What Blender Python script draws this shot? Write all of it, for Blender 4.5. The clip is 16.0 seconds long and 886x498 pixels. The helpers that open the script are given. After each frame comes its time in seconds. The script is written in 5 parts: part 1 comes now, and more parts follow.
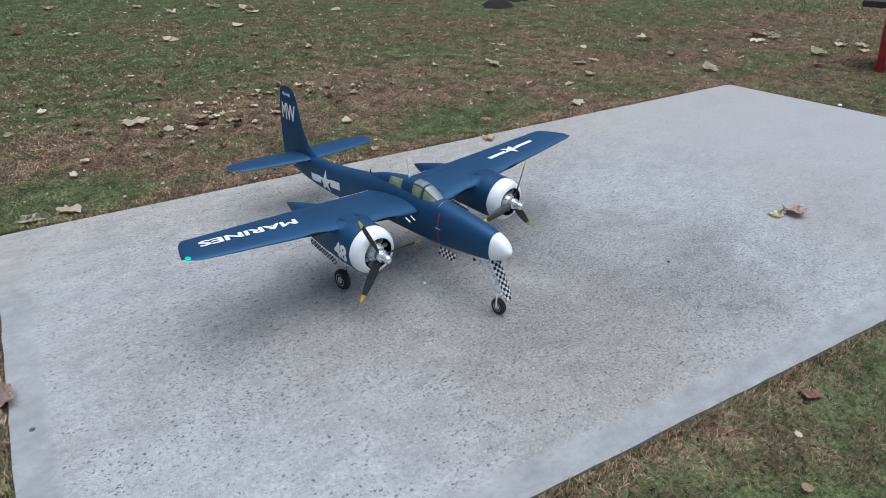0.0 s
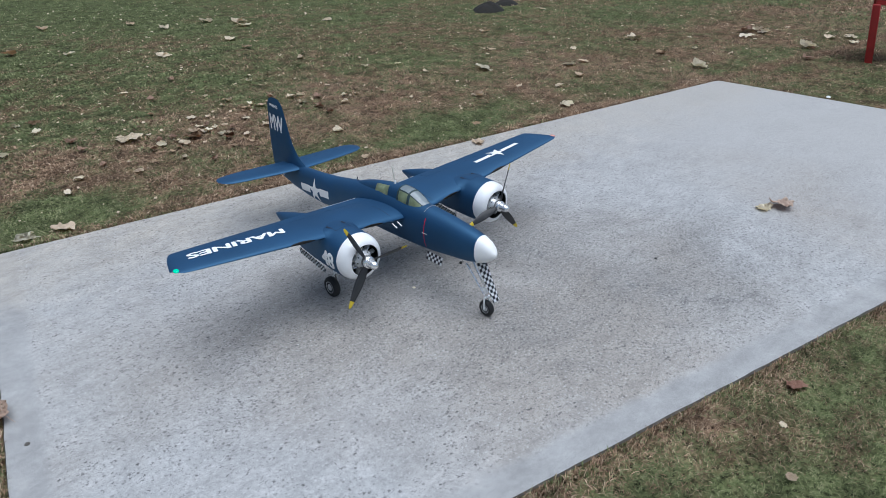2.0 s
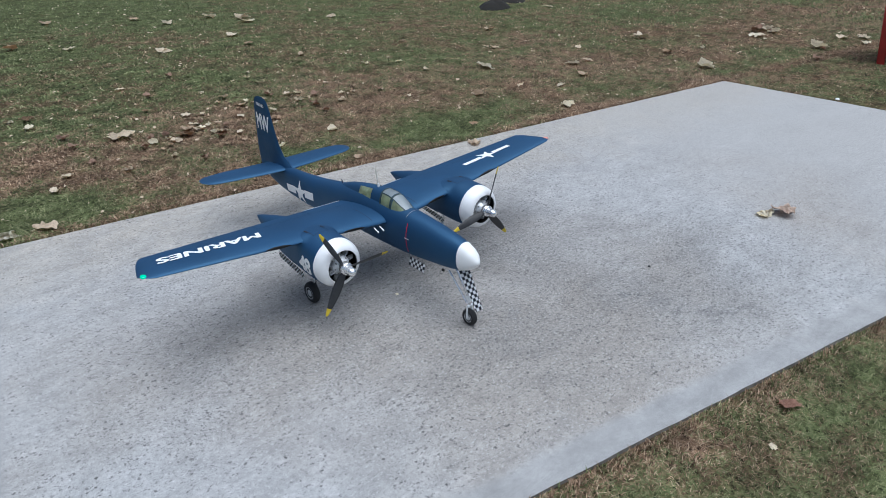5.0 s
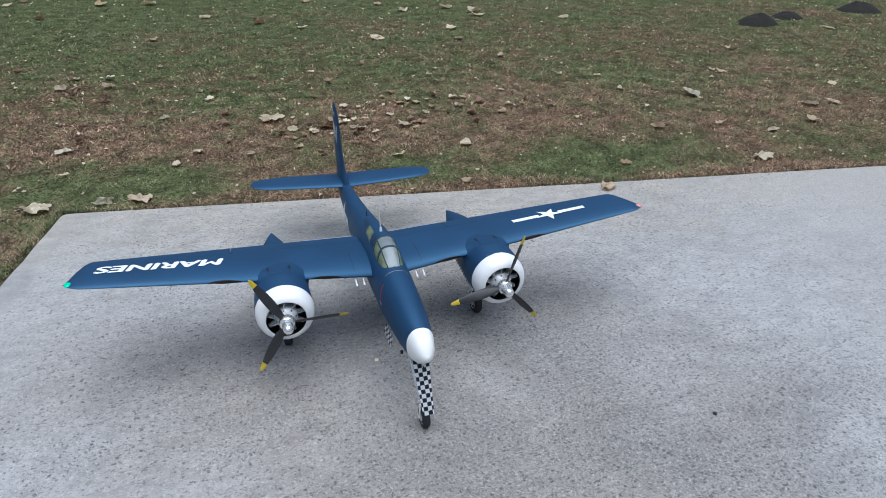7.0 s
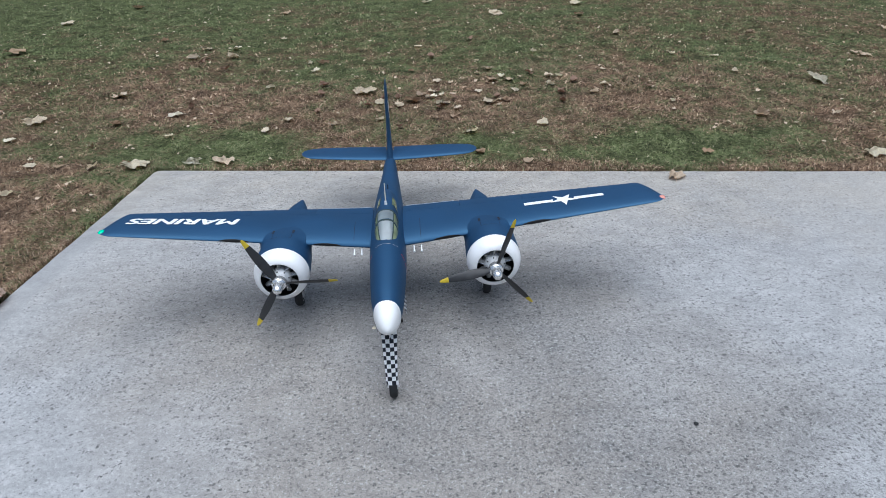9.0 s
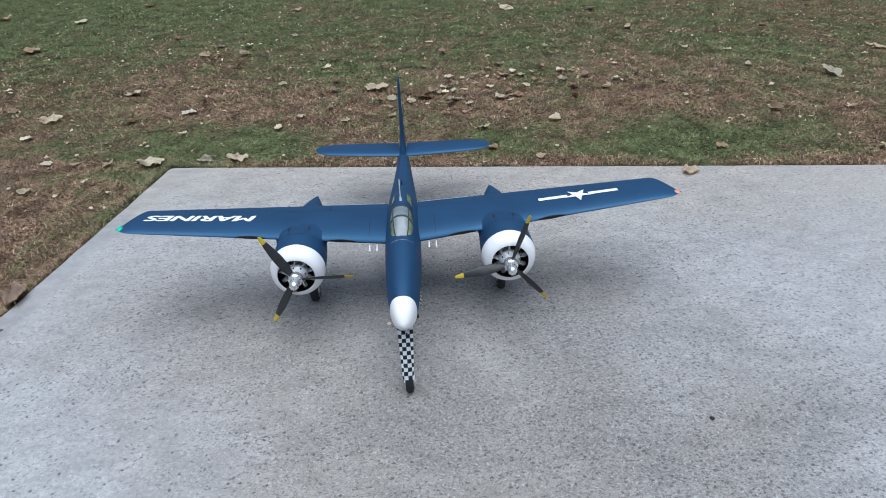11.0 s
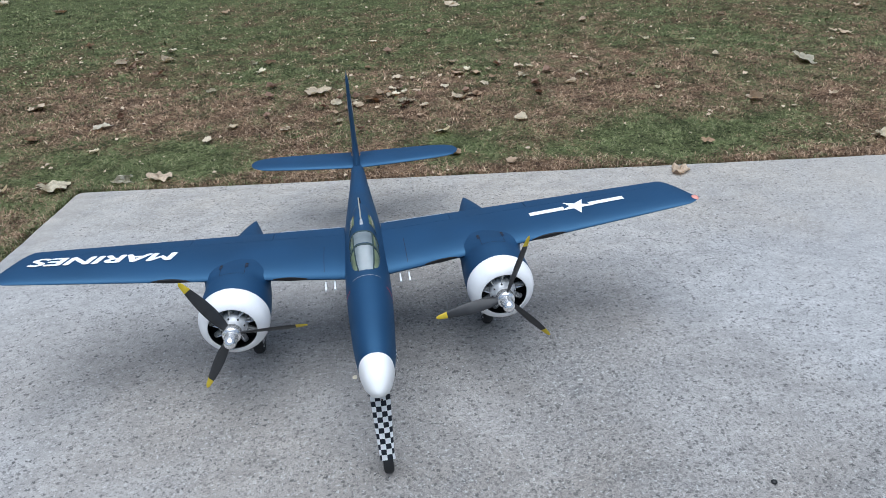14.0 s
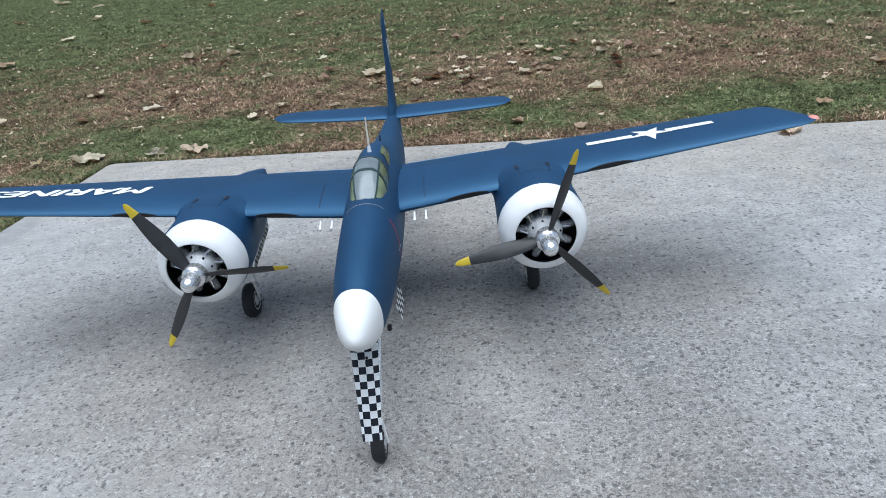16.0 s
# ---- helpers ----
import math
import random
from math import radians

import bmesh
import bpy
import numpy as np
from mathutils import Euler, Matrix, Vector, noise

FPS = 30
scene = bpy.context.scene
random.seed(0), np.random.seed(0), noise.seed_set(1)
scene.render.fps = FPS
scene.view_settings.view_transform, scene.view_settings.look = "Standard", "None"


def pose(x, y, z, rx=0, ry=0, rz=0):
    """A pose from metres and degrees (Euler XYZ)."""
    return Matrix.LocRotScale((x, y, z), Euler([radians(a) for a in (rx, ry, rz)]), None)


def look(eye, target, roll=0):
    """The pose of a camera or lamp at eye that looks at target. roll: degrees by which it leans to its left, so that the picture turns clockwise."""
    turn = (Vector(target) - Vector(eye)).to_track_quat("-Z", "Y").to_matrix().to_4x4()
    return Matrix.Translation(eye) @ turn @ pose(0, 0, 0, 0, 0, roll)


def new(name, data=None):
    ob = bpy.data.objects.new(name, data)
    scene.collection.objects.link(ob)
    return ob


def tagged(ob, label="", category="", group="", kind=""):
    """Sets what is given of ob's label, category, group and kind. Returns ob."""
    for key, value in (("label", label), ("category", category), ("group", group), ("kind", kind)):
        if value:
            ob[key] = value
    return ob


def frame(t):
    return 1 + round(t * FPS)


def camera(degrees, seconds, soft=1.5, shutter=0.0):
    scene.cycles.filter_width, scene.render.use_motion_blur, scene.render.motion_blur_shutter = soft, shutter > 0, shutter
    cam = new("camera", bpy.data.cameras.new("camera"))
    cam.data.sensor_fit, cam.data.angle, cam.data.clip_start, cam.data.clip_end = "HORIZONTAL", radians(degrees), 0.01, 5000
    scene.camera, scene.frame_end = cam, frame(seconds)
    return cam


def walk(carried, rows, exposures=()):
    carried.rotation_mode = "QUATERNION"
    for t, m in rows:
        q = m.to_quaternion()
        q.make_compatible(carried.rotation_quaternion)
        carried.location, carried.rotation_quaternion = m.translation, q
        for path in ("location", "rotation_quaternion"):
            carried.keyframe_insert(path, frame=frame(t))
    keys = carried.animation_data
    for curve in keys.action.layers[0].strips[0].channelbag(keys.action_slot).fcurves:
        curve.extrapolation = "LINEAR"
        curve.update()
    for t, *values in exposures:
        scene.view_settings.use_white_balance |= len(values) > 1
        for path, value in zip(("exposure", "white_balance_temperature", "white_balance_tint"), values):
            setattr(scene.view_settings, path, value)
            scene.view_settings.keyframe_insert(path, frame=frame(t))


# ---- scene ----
cam = camera(66.6, 16.0, soft=0.9)
PATH = [
    (0, (-1.27, -1.178, 1.174), (-0.114, 0.144, 0.216), 1.4),
    (0.5, (-1.272, -1.18, 1.169), (-0.108, 0.13, 0.204), 1.3),
    (1, (-1.271, -1.182, 1.171), (-0.106, 0.126, 0.206), 0.9),
    (1.5, (-1.268, -1.186, 1.172), (-0.103, 0.129, 0.215), 0.5),
    (2, (-1.245, -1.231, 1.184), (-0.093, 0.104, 0.239), -0.7),
    (2.5, (-1.248, -1.239, 1.183), (-0.08, 0.087, 0.246), -1.0),
    (3, (-1.241, -1.237, 1.189), (-0.072, 0.085, 0.248), -1.4),
    (3.5, (-1.243, -1.238, 1.187), (-0.072, 0.081, 0.244), -1.3),
    (3.7, (-1.251, -1.237, 1.183), (-0.078, 0.074, 0.231), -0.9),
    (5.8, (-0.872, -1.208, 1.172), (0.134, 0.22, 0.197), -0.8),
    (6, (-0.776, -1.192, 1.17), (0.141, 0.268, 0.156), -1.6),
    (6.5, (-0.49, -1.199, 1.158), (0.091, 0.438, 0.166), -2.4),
    (7, (-0.268, -1.174, 1.162), (0.192, 0.516, 0.198), 0.1),
    (7.5, (-0.083, -1.133, 1.165), (0.243, 0.538, 0.114), -0.4),
    (8, (0.042, -1.164, 1.155), (0.103, 0.543, 0.115), -0.8),
    (8.5, (0.115, -1.221, 1.164), (0.135, 0.497, 0.14), -1.3),
    (9, (0.136, -1.25, 1.165), (0.153, 0.473, 0.149), -2.5),
    (9.2, (0.131, -1.246, 1.168), (0.151, 0.47, 0.141), -2.6),
    (11.5, (0.122, -1.258, 1.17), (0.105, 0.459, 0.145), -3.3),
    (12, (0.125, -1.247, 1.166), (0.11, 0.474, 0.148), -3.3),
    (12.5, (0.13, -1.237, 1.167), (0.1, 0.478, 0.139), -3.6),
    (13, (0.124, -1.198, 1.145), (0.046, 0.566, 0.205), -4.5),
    (13.5, (0.107, -1.104, 1.114), (0.02, 0.637, 0.134), -5.4),
    (14, (0.063, -0.908, 1.035), (0.21, 0.807, 0.017), -3.5),
    (14.5, (0.009, -0.757, 0.92), (0.107, 1.013, -0.007), -2.7),
    (15, (0.08, -0.705, 0.824), (0.1, 1.085, -0.068), -4.6),
    (15.5, (0.102, -0.725, 0.72), (0.095, 1.055, -0.192), -5.9),
    (16, (0.178, -0.709, 0.709), (0.073, 1.064, -0.212), -6.6),
]
walk(cam, [(t, look(eye, target, roll)) for t, eye, target, roll in PATH], exposures=((0.0, 0.72, 5930, 8), (13.5, 0.80, 5930, 8), (15.0, 0.95, 5940, 6), (16.0, 0.91, 5940, 6)))

# ---- light and sky ----
world = bpy.data.worlds.new("overcast_sky")
scene.world = world
world.use_nodes = True
wn, wl = world.node_tree.nodes, world.node_tree.links
sky = wn.new("ShaderNodeTexSky")
sky.sky_type = "NISHITA"
sky.sun_disc = False
sky.sun_elevation, sky.sun_rotation = radians(81), radians(167)
sky.air_density, sky.dust_density, sky.ozone_density = 1.0, 1.5, 1.5
soft_sky = wn.new("ShaderNodeHueSaturation")
soft_sky.inputs["Saturation"].default_value = 0.76
wl.new(sky.outputs["Color"], soft_sky.inputs["Color"])
wl.new(soft_sky.outputs["Color"], wn["Background"].inputs["Color"])
wn["Background"].inputs["Strength"].default_value = 0.046

sun_data = bpy.data.lights.new("sun", "SUN")
sun_data.energy, sun_data.angle, sun_data.color = 1.95, radians(70), (0.97, 0.985, 1.0)
sun = new("sun", sun_data)
sun.matrix_world = look((0.2, -0.9, 6), (0, 0, 0))


# ---- materials ----
def material(name, color, rough=0.6, metal=0.0, coat=0.0, specular=0.5, vary=0.0, vary_scale=30.0, bump=0.0, bump_scale=200.0, emit=None):
    """A Principled surface with fine variation of colour, roughness and relief."""
    m = bpy.data.materials.new(name)
    m.use_nodes = True
    n, l = m.node_tree.nodes, m.node_tree.links
    b = n["Principled BSDF"]
    b.inputs["Base Color"].default_value = (*color, 1)
    b.inputs["Roughness"].default_value = rough
    b.inputs["Metallic"].default_value = metal
    b.inputs["Coat Weight"].default_value = coat
    b.inputs["Specular IOR Level"].default_value = specular
    if emit:
        b.inputs["Emission Color"].default_value = (*emit[:3], 1)
        b.inputs["Emission Strength"].default_value = emit[3]
    if vary or bump:
        place = n.new("ShaderNodeTexCoord")
        if vary:
            wide = n.new("ShaderNodeTexNoise")
            wide.inputs["Scale"].default_value, wide.inputs["Detail"].default_value = vary_scale, 5
            l.new(place.outputs["Object"], wide.inputs["Vector"])
            ramp = n.new("ShaderNodeMapRange")
            ramp.inputs["From Min"].default_value, ramp.inputs["From Max"].default_value = 0.3, 0.7
            ramp.inputs["To Min"].default_value, ramp.inputs["To Max"].default_value = 1 - vary, 1 + vary
            l.new(wide.outputs["Fac"], ramp.inputs["Value"])
            mul = n.new("ShaderNodeVectorMath")
            mul.operation = "SCALE"
            mul.inputs[0].default_value = color
            l.new(ramp.outputs["Result"], mul.inputs["Scale"])
            l.new(mul.outputs["Vector"], b.inputs["Base Color"])
            rr = n.new("ShaderNodeMapRange")
            rr.inputs["To Min"].default_value, rr.inputs["To Max"].default_value = rough * 0.8, min(1, rough * 1.2)
            l.new(wide.outputs["Fac"], rr.inputs["Value"])
            l.new(rr.outputs["Result"], b.inputs["Roughness"])
        if bump:
            fine = n.new("ShaderNodeTexNoise")
            fine.inputs["Scale"].default_value, fine.inputs["Detail"].default_value = bump_scale, 3
            l.new(place.outputs["Object"], fine.inputs["Vector"])
            bn = n.new("ShaderNodeBump")
            bn.inputs["Strength"].default_value, bn.inputs["Distance"].default_value = bump, 0.002
            l.new(fine.outputs["Fac"], bn.inputs["Height"])
            l.new(bn.outputs["Normal"], b.inputs["Normal"])
    return m


NAVY = material("navy_foam_paint", (0.002, 0.019, 0.062), 0.58, specular=1.0, vary=0.14, vary_scale=9, bump=0.10, bump_scale=700)
NAVY.node_tree.nodes["Principled BSDF"].inputs["Specular Tint"].default_value = (0.28, 0.62, 1.0, 1)
NAVY.node_tree.nodes["Principled BSDF"].inputs["IOR"].default_value = 1.78
NAVY_DULL = material("dull_dark_navy", (0.008, 0.016, 0.04), 0.6)
WHITE = material("white_foam_paint", (0.91, 0.91, 0.90), 0.42, vary=0.03, vary_scale=25, bump=0.08, bump_scale=600)
COWL = material("glossy_white_cowl_paint", (0.93, 0.93, 0.93), 0.30, coat=0.25, vary=0.05, vary_scale=30)
DECAL = material("white_decal", (0.88, 0.89, 0.90), 0.5, vary=0.05, vary_scale=60)
RED = material("red_decal", (0.55, 0.02, 0.06), 0.5)
BLACK = material("black_plastic", (0.008, 0.008, 0.009), 0.5, vary=0.2, vary_scale=60)
CHECK = material("dark_check_decal", (0.010, 0.015, 0.026), 0.5, vary=0.15, vary_scale=60)
RUBBER = material("black_rubber", (0.018, 0.018, 0.019), 0.75, vary=0.25, vary_scale=90, bump=0.2)
HUB = material("grey_wheel_hub", (0.52, 0.52, 0.52), 0.4, metal=0.2, vary=0.15, vary_scale=120)
CHROME = material("bright_metal", (0.88, 0.88, 0.88), 0.24, metal=0.8, vary=0.08, vary_scale=120)
SILVER = material("silver_paint", (0.90, 0.91, 0.92), 0.30, metal=0.3, vary=0.12, vary_scale=90)
IRON = material("grey_cylinder_paint", (0.42, 0.425, 0.43), 0.38, metal=0.35, vary=0.25, vary_scale=90)
BLADE = material("dark_grey_propeller_plastic", (0.03, 0.03, 0.032), 0.45, vary=0.2, vary_scale=50)
YELLOW = material("yellow_tip_paint", (0.62, 0.46, 0.03), 0.5, vary=0.1, vary_scale=90)
GREEN_PANE = material("green_lined_pane", (0.42, 0.48, 0.29), 0.16, coat=0.6, vary=0.3, vary_scale=45)
# opaque grey-blue base colour holds the sky's reflection on the glass
PANE = material("sky_tone_pane", (0.46, 0.52, 0.54), 0.08, coat=1.0, specular=0.9, vary=0.12, vary_scale=30)
FRAME = material("grey_green_frame_paint", (0.035, 0.065, 0.065), 0.4, vary=0.2, vary_scale=60)
GREEN_LIGHT = material("green_lamp", (0.0, 0.35, 0.22), 0.25, emit=(0.0, 0.8, 0.4, 0.3))
RED_LIGHT = material("red_lamp", (0.55, 0.28, 0.24), 0.25, emit=(1.0, 0.25, 0.15, 0.15))
AERIAL = material("pale_aerial_wire", (0.62, 0.60, 0.52), 0.5)
STEEL_RED = material("red_painted_steel", (0.30, 0.018, 0.018), 0.45, vary=0.2, vary_scale=14, bump=0.1)
PLANK = material("dark_brown_board", (0.035, 0.022, 0.018), 0.6, vary=0.35, vary_scale=18, bump=0.3)
SOIL = material("dark_soil", (0.012, 0.010, 0.007), 0.95, vary=0.5, vary_scale=30, bump=1.0, bump_scale=90)


# ---- building helpers ----
def part(name, bm, mat, parent=None, label="", smooth=True):
    me = bpy.data.meshes.new(name)
    bmesh.ops.recalc_face_normals(bm, faces=bm.faces)
    if smooth:
        sharpen(bm, 40)
    bm.to_mesh(me)
    bm.free()
    for m in mat if isinstance(mat, (list, tuple)) else (mat,):
        me.materials.append(m)
    if smooth:
        me.shade_smooth()
    ob = new(name, me)
    ob.parent = parent
    return tagged(ob, label)


def sharpen(bm, degrees=35):
    for e in bm.edges:
        if len(e.link_faces) == 2 and e.calc_face_angle(0) > radians(degrees):
            e.smooth = False
    return bm


def loft(loops, caps=True, closed=True, bm=None):
    """A skin over rings of points of one length."""
    bm = bm or bmesh.new()
    rings = [[bm.verts.new(p) for p in loop] for loop in loops]
    for a, b in zip(rings, rings[1:]):
        n = len(a)
        for i in range(n if closed else n - 1):
            j = (i + 1) % n
            bm.faces.new((a[i], a[j], b[j], b[i]))
    if caps and closed:
        bm.faces.new(rings[0])
        bm.faces.new(rings[-1])
    return bm


def lathe(profile, centre, axis="y", steps=28, bm=None):
    """A turned body: profile rows of place along the axis and radius."""
    loops = []
    for along, r in profile:
        ring = []
        for i in range(steps):
            a = 2 * math.pi * i / steps
            u, v = max(r, 1e-5) * math.cos(a), max(r, 1e-5) * math.sin(a)
            p = {"y": (u, along, v), "x": (along, u, v), "z": (u, v, along)}[axis]
            ring.append(Vector(p) + Vector(centre))
        loops.append(ring)
    return loft(loops, bm=bm)


def rod(a, b, r, r2=None, steps=10, bm=None):
    a, b = Vector(a), Vector(b)
    q = (b - a).to_track_quat("Z", "Y")
    rings = []
    for p, rr in ((a, r), (b, r2 or r)):
        rings.append([p + q @ Vector((rr * math.cos(2 * math.pi * i / steps), rr * math.sin(2 * math.pi * i / steps), 0)) for i in range(steps)])
    return loft(rings, bm=bm)


def block(x0, x1, y0, y1, z0, z1, bm=None, bevel=0.0):
    own = bm or bmesh.new()
    vs = [own.verts.new((x, y, z)) for z in (z0, z1) for x, y in ((x0, y0), (x1, y0), (x1, y1), (x0, y1))]
    for f in ((0, 1, 2, 3), (4, 5, 6, 7), (0, 1, 5, 4), (1, 2, 6, 5), (2, 3, 7, 6), (3, 0, 4, 7)):
        own.faces.new([vs[i] for i in f])
    if bevel:
        bmesh.ops.bevel(own, geom=list(own.edges), offset=bevel, segments=2, affect="EDGES")
    return own


def between(table, y):
    """Rows of a place and values, with straight lines between; eased."""
    for a, b in zip(table, table[1:]):
        if y <= b[0]:
            f = (y - a[0]) / (b[0] - a[0])
            return [p + (q - p) * f for p, q in zip(a[1:], b[1:])]
    return list(table[-1][1:])


def glyphs(text, width, height, bold=0.0):
    """The built-in font's letters as a flat bmesh that fills width x height, from the origin."""
    cu = bpy.data.curves.new("lettering", "FONT")
    cu.body = text
    cu.resolution_u = 4
    ob = bpy.data.objects.new("lettering", cu)
    scene.collection.objects.link(ob)
    bpy.context.view_layer.update()
    me = bpy.data.meshes.new_from_object(ob.evaluated_get(bpy.context.evaluated_depsgraph_get()))
    bm = bmesh.new()
    bm.from_mesh(me)
    bpy.data.objects.remove(ob)
    bpy.data.curves.remove(cu)
    bpy.data.meshes.remove(me)
    xs, ys = [v.co.x for v in bm.verts], [v.co.y for v in bm.verts]
    x0, y0, w, h = min(xs), min(ys), max(xs) - min(xs), max(ys) - min(ys)
    for v in bm.verts:
        v.co = Vector(((v.co.x - x0) / w * width, (v.co.y - y0) / h * height, 0))
    bmesh.ops.triangulate(bm, faces=bm.faces)
    flat = bpy.data.meshes.new("lettering")
    bm.to_mesh(flat)
    bm.clear()
    # heavier strokes: the same letters laid again, a little aside
    for k, (du, dv) in enumerate(((0, 0), (-1, 0), (1, 0), (0, -0.6), (0, 0.6))):
        first = len(bm.verts)
        bm.from_mesh(flat)
        bm.verts.ensure_lookup_table()
        for v in bm.verts[first:]:
            v.co += Vector((du * bold, dv * bold, 0.00012 * k))
    bpy.data.meshes.remove(flat)
    return bm


def star_shape(r):
    """A five-pointed star of radius r, one tip up, on the flat."""
    bm = bmesh.new()
    mid = bm.verts.new((0, 0, 0))
    ring = []
    for i in range(10):
        a, rr = math.pi / 2 + i * math.pi / 5, r if i % 2 == 0 else r * 0.382
        ring.append(bm.verts.new((rr * math.cos(a), rr * math.sin(a), 0)))
    for i in range(10):
        bm.faces.new((mid, ring[i], ring[(i + 1) % 10]))
    bmesh.ops.subdivide_edges(bm, edges=list(bm.edges), cuts=2, use_grid_fill=True)
    return bm


def bar_shape(u0, u1, v0, v1, nu=8, nv=5):
    bm = bmesh.new()
    g = [[bm.verts.new((u0 + (u1 - u0) * i / nu, v0 + (v1 - v0) * j / nv, 0)) for j in range(nv + 1)] for i in range(nu + 1)]
    for i in range(nu):
        for j in range(nv):
            bm.faces.new((g[i][j], g[i + 1][j], g[i + 1][j + 1], g[i][j + 1]))
    return bm


def laid(bm, to, out=(0, 0, 1)):
    """Lays a flat shape onto a surface: to(u, v) gives the place; out: the way that the shape's own height goes."""
    for v in bm.verts:
        v.co = Vector(to(v.co.x, v.co.y)) + Vector(out) * v.co.z
    return bm


# ---- the model airplane: x to its left wing, y from nose to tail, z up from the concrete ----
# y, bottom, top, half width
HULL = [
    (-0.014, 0.221, 0.225, 0.001), (-0.0125, 0.2175, 0.2290, 0.0055), (-0.008, 0.2115, 0.2355, 0.0115), (0.003, 0.2015, 0.2490, 0.0192), (0.020, 0.190, 0.260, 0.0262),
    (0.047, 0.179, 0.269, 0.0322), (0.080, 0.171, 0.275, 0.0366), (0.120, 0.164, 0.280, 0.0408), (0.170, 0.157, 0.285, 0.0435), (0.230, 0.148, 0.289, 0.0465),
    (0.300, 0.140, 0.293, 0.049), (0.400, 0.134, 0.297, 0.050), (0.500, 0.130, 0.294, 0.049), (0.600, 0.127, 0.278, 0.046),
    (0.700, 0.118, 0.258, 0.042), (0.800, 0.110, 0.240, 0.037), (0.900, 0.104, 0.228, 0.031), (1.000, 0.106, 0.220, 0.025),
    (1.100, 0.115, 0.213, 0.018), (1.180, 0.130, 0.206, 0.011), (1.235, 0.149, 0.196, 0.005), (1.250, 0.160, 0.190, 0.002),
]
FULL = 2.3


def hull_ring(y, n=32, grow=0.0):
    lo, hi, hw = between(HULL, y)
    zc, hz = (lo + hi) / 2, (hi - lo) / 2
    out = []
    for i in range(n):
        a = 2 * math.pi * i / n
        ca, sa = math.cos(a), math.sin(a)
        out.append(((hw + grow) * math.copysign(abs(ca) ** (2 / FULL), ca), y, zc + (hz + grow) * math.copysign(abs(sa) ** (2 / FULL), sa)))
    return out


def hull_side(y, z, side, grow=0.0008):
    lo, hi, hw = between(HULL, y)
    f = min(0.999, abs((z - (lo + hi) / 2) / ((hi - lo) / 2)))
    return (side * (hw * (1 - f**FULL) ** (1 / FULL) + grow), y, z)


def hull_top(x, y, grow=0.0008):
    lo, hi, hw = between(HULL, y)
    f = min(0.999, abs(x / hw))
    return (x, y, (lo + hi) / 2 + (hi - lo) / 2 * (1 - f**FULL) ** (1 / FULL) + grow)


def lead(x):
    x = abs(x)
    return 0.350 + 0.045 * x + 13 * max(0, x - 0.745) ** 2


def trail(x):
    x = abs(x)
    y = 0.612 - 0.105 * x
    return y if x < 0.735 else y - 0.105 * ((x - 0.735) / 0.05) ** 1.9


def wing_z(x):
    return 0.2345 + 0.095 * abs(x)


def depth(x):
    x = abs(x)
    k = 0.135 - 0.045 * x / 0.76
    return k * math.sqrt(max(0.03, 1 - (max(0, x - 0.70) / 0.087) ** 2))


def foil(f):
    """Half thickness of the wing's section at a fraction of its chord, and its camber."""
    f = min(max(f, 0), 1)
    return 5 * (0.2969 * math.sqrt(f) - 0.126 * f - 0.3516 * f * f + 0.2843 * f**3 - 0.1036 * f**4), 0.025 * 4 * f * (1 - f) * 0.8


def wing_at(x, f, side):
    c, (t, cam_) = trail(x) - lead(x), foil(f)
    return (x, lead(x) + f * c, wing_z(x) - 0.009 * f + c * (cam_ + side * t * depth(x)))


def wing_top(x, y, grow=0.0009):
    f = (y - lead(x)) / (trail(x) - lead(x))
    p = wing_at(x, f, 1)
    return (x, y, p[2] + grow)


def wing_ring(x, f0, f1, n=14):
    fs = [f0 + (f1 - f0) * (0.5 - 0.5 * math.cos(math.pi * i / n)) for i in range(n + 1)]
    return [wing_at(x, f, 1) for f in reversed(fs)] + [wing_at(x, f, -1) for f in (fs[1:] if f0 == 0 else fs)]


plane = tagged(new("model_airplane"), "navy twin-engine model airplane with white nose on the concrete", "model airplane")
plane.matrix_world = pose(0.012, 0, 0, 0, 0, 1.8)

body_rows = [0.047, 0.06, 0.08, 0.1, 0.12, 0.145, 0.17, 0.2, 0.23, 0.265, 0.3, 0.35, 0.4, 0.45, 0.5, 0.55, 0.6, 0.65, 0.7, 0.75, 0.8, 0.85, 0.9, 0.95, 1.0, 1.05, 1.1, 1.14, 1.18, 1.21, 1.235, 1.25]
hull = part("fuselage", loft([hull_ring(y) for y in body_rows]), NAVY, plane, "slender navy fuselage drooping to the tail")
part("nose_cone", loft([hull_ring(y, grow=0.0006) for y in (-0.014, -0.0135, -0.0125, -0.0105, -0.008, -0.003, 0.003, 0.010, 0.02, 0.032, 0.0465)]), WHITE, hull, "glossy white nose cone")


def strip_round(y, z0, z1, side, w, n=22):
    """A narrow band round one flank of the hull from z0 to z1."""
    return laid(bar_shape(-w / 2, w / 2, 0, 1, 1, n), lambda u, v: hull_side(y + u, z0 + (z1 - z0) * v, side))


for side in (-1, 1):
    part("red_warning_stripe", strip_round(0.255, 0.168, 0.268, side, 0.0032), RED, hull, "thin red warning stripe")
    part("white_tick", laid(bar_shape(-0.011, 0.011, -0.0011, 0.0011), lambda u, v: hull_side(0.252 + u, 0.219 + v, side, 0.0012)), DECAL, hull)
part("white_ring_line", laid(bar_shape(-0.0005, 0.0005, -0.030, 0.030, 1, 16), lambda u, v: hull_top(v, 0.272 + u)), HUB, hull)

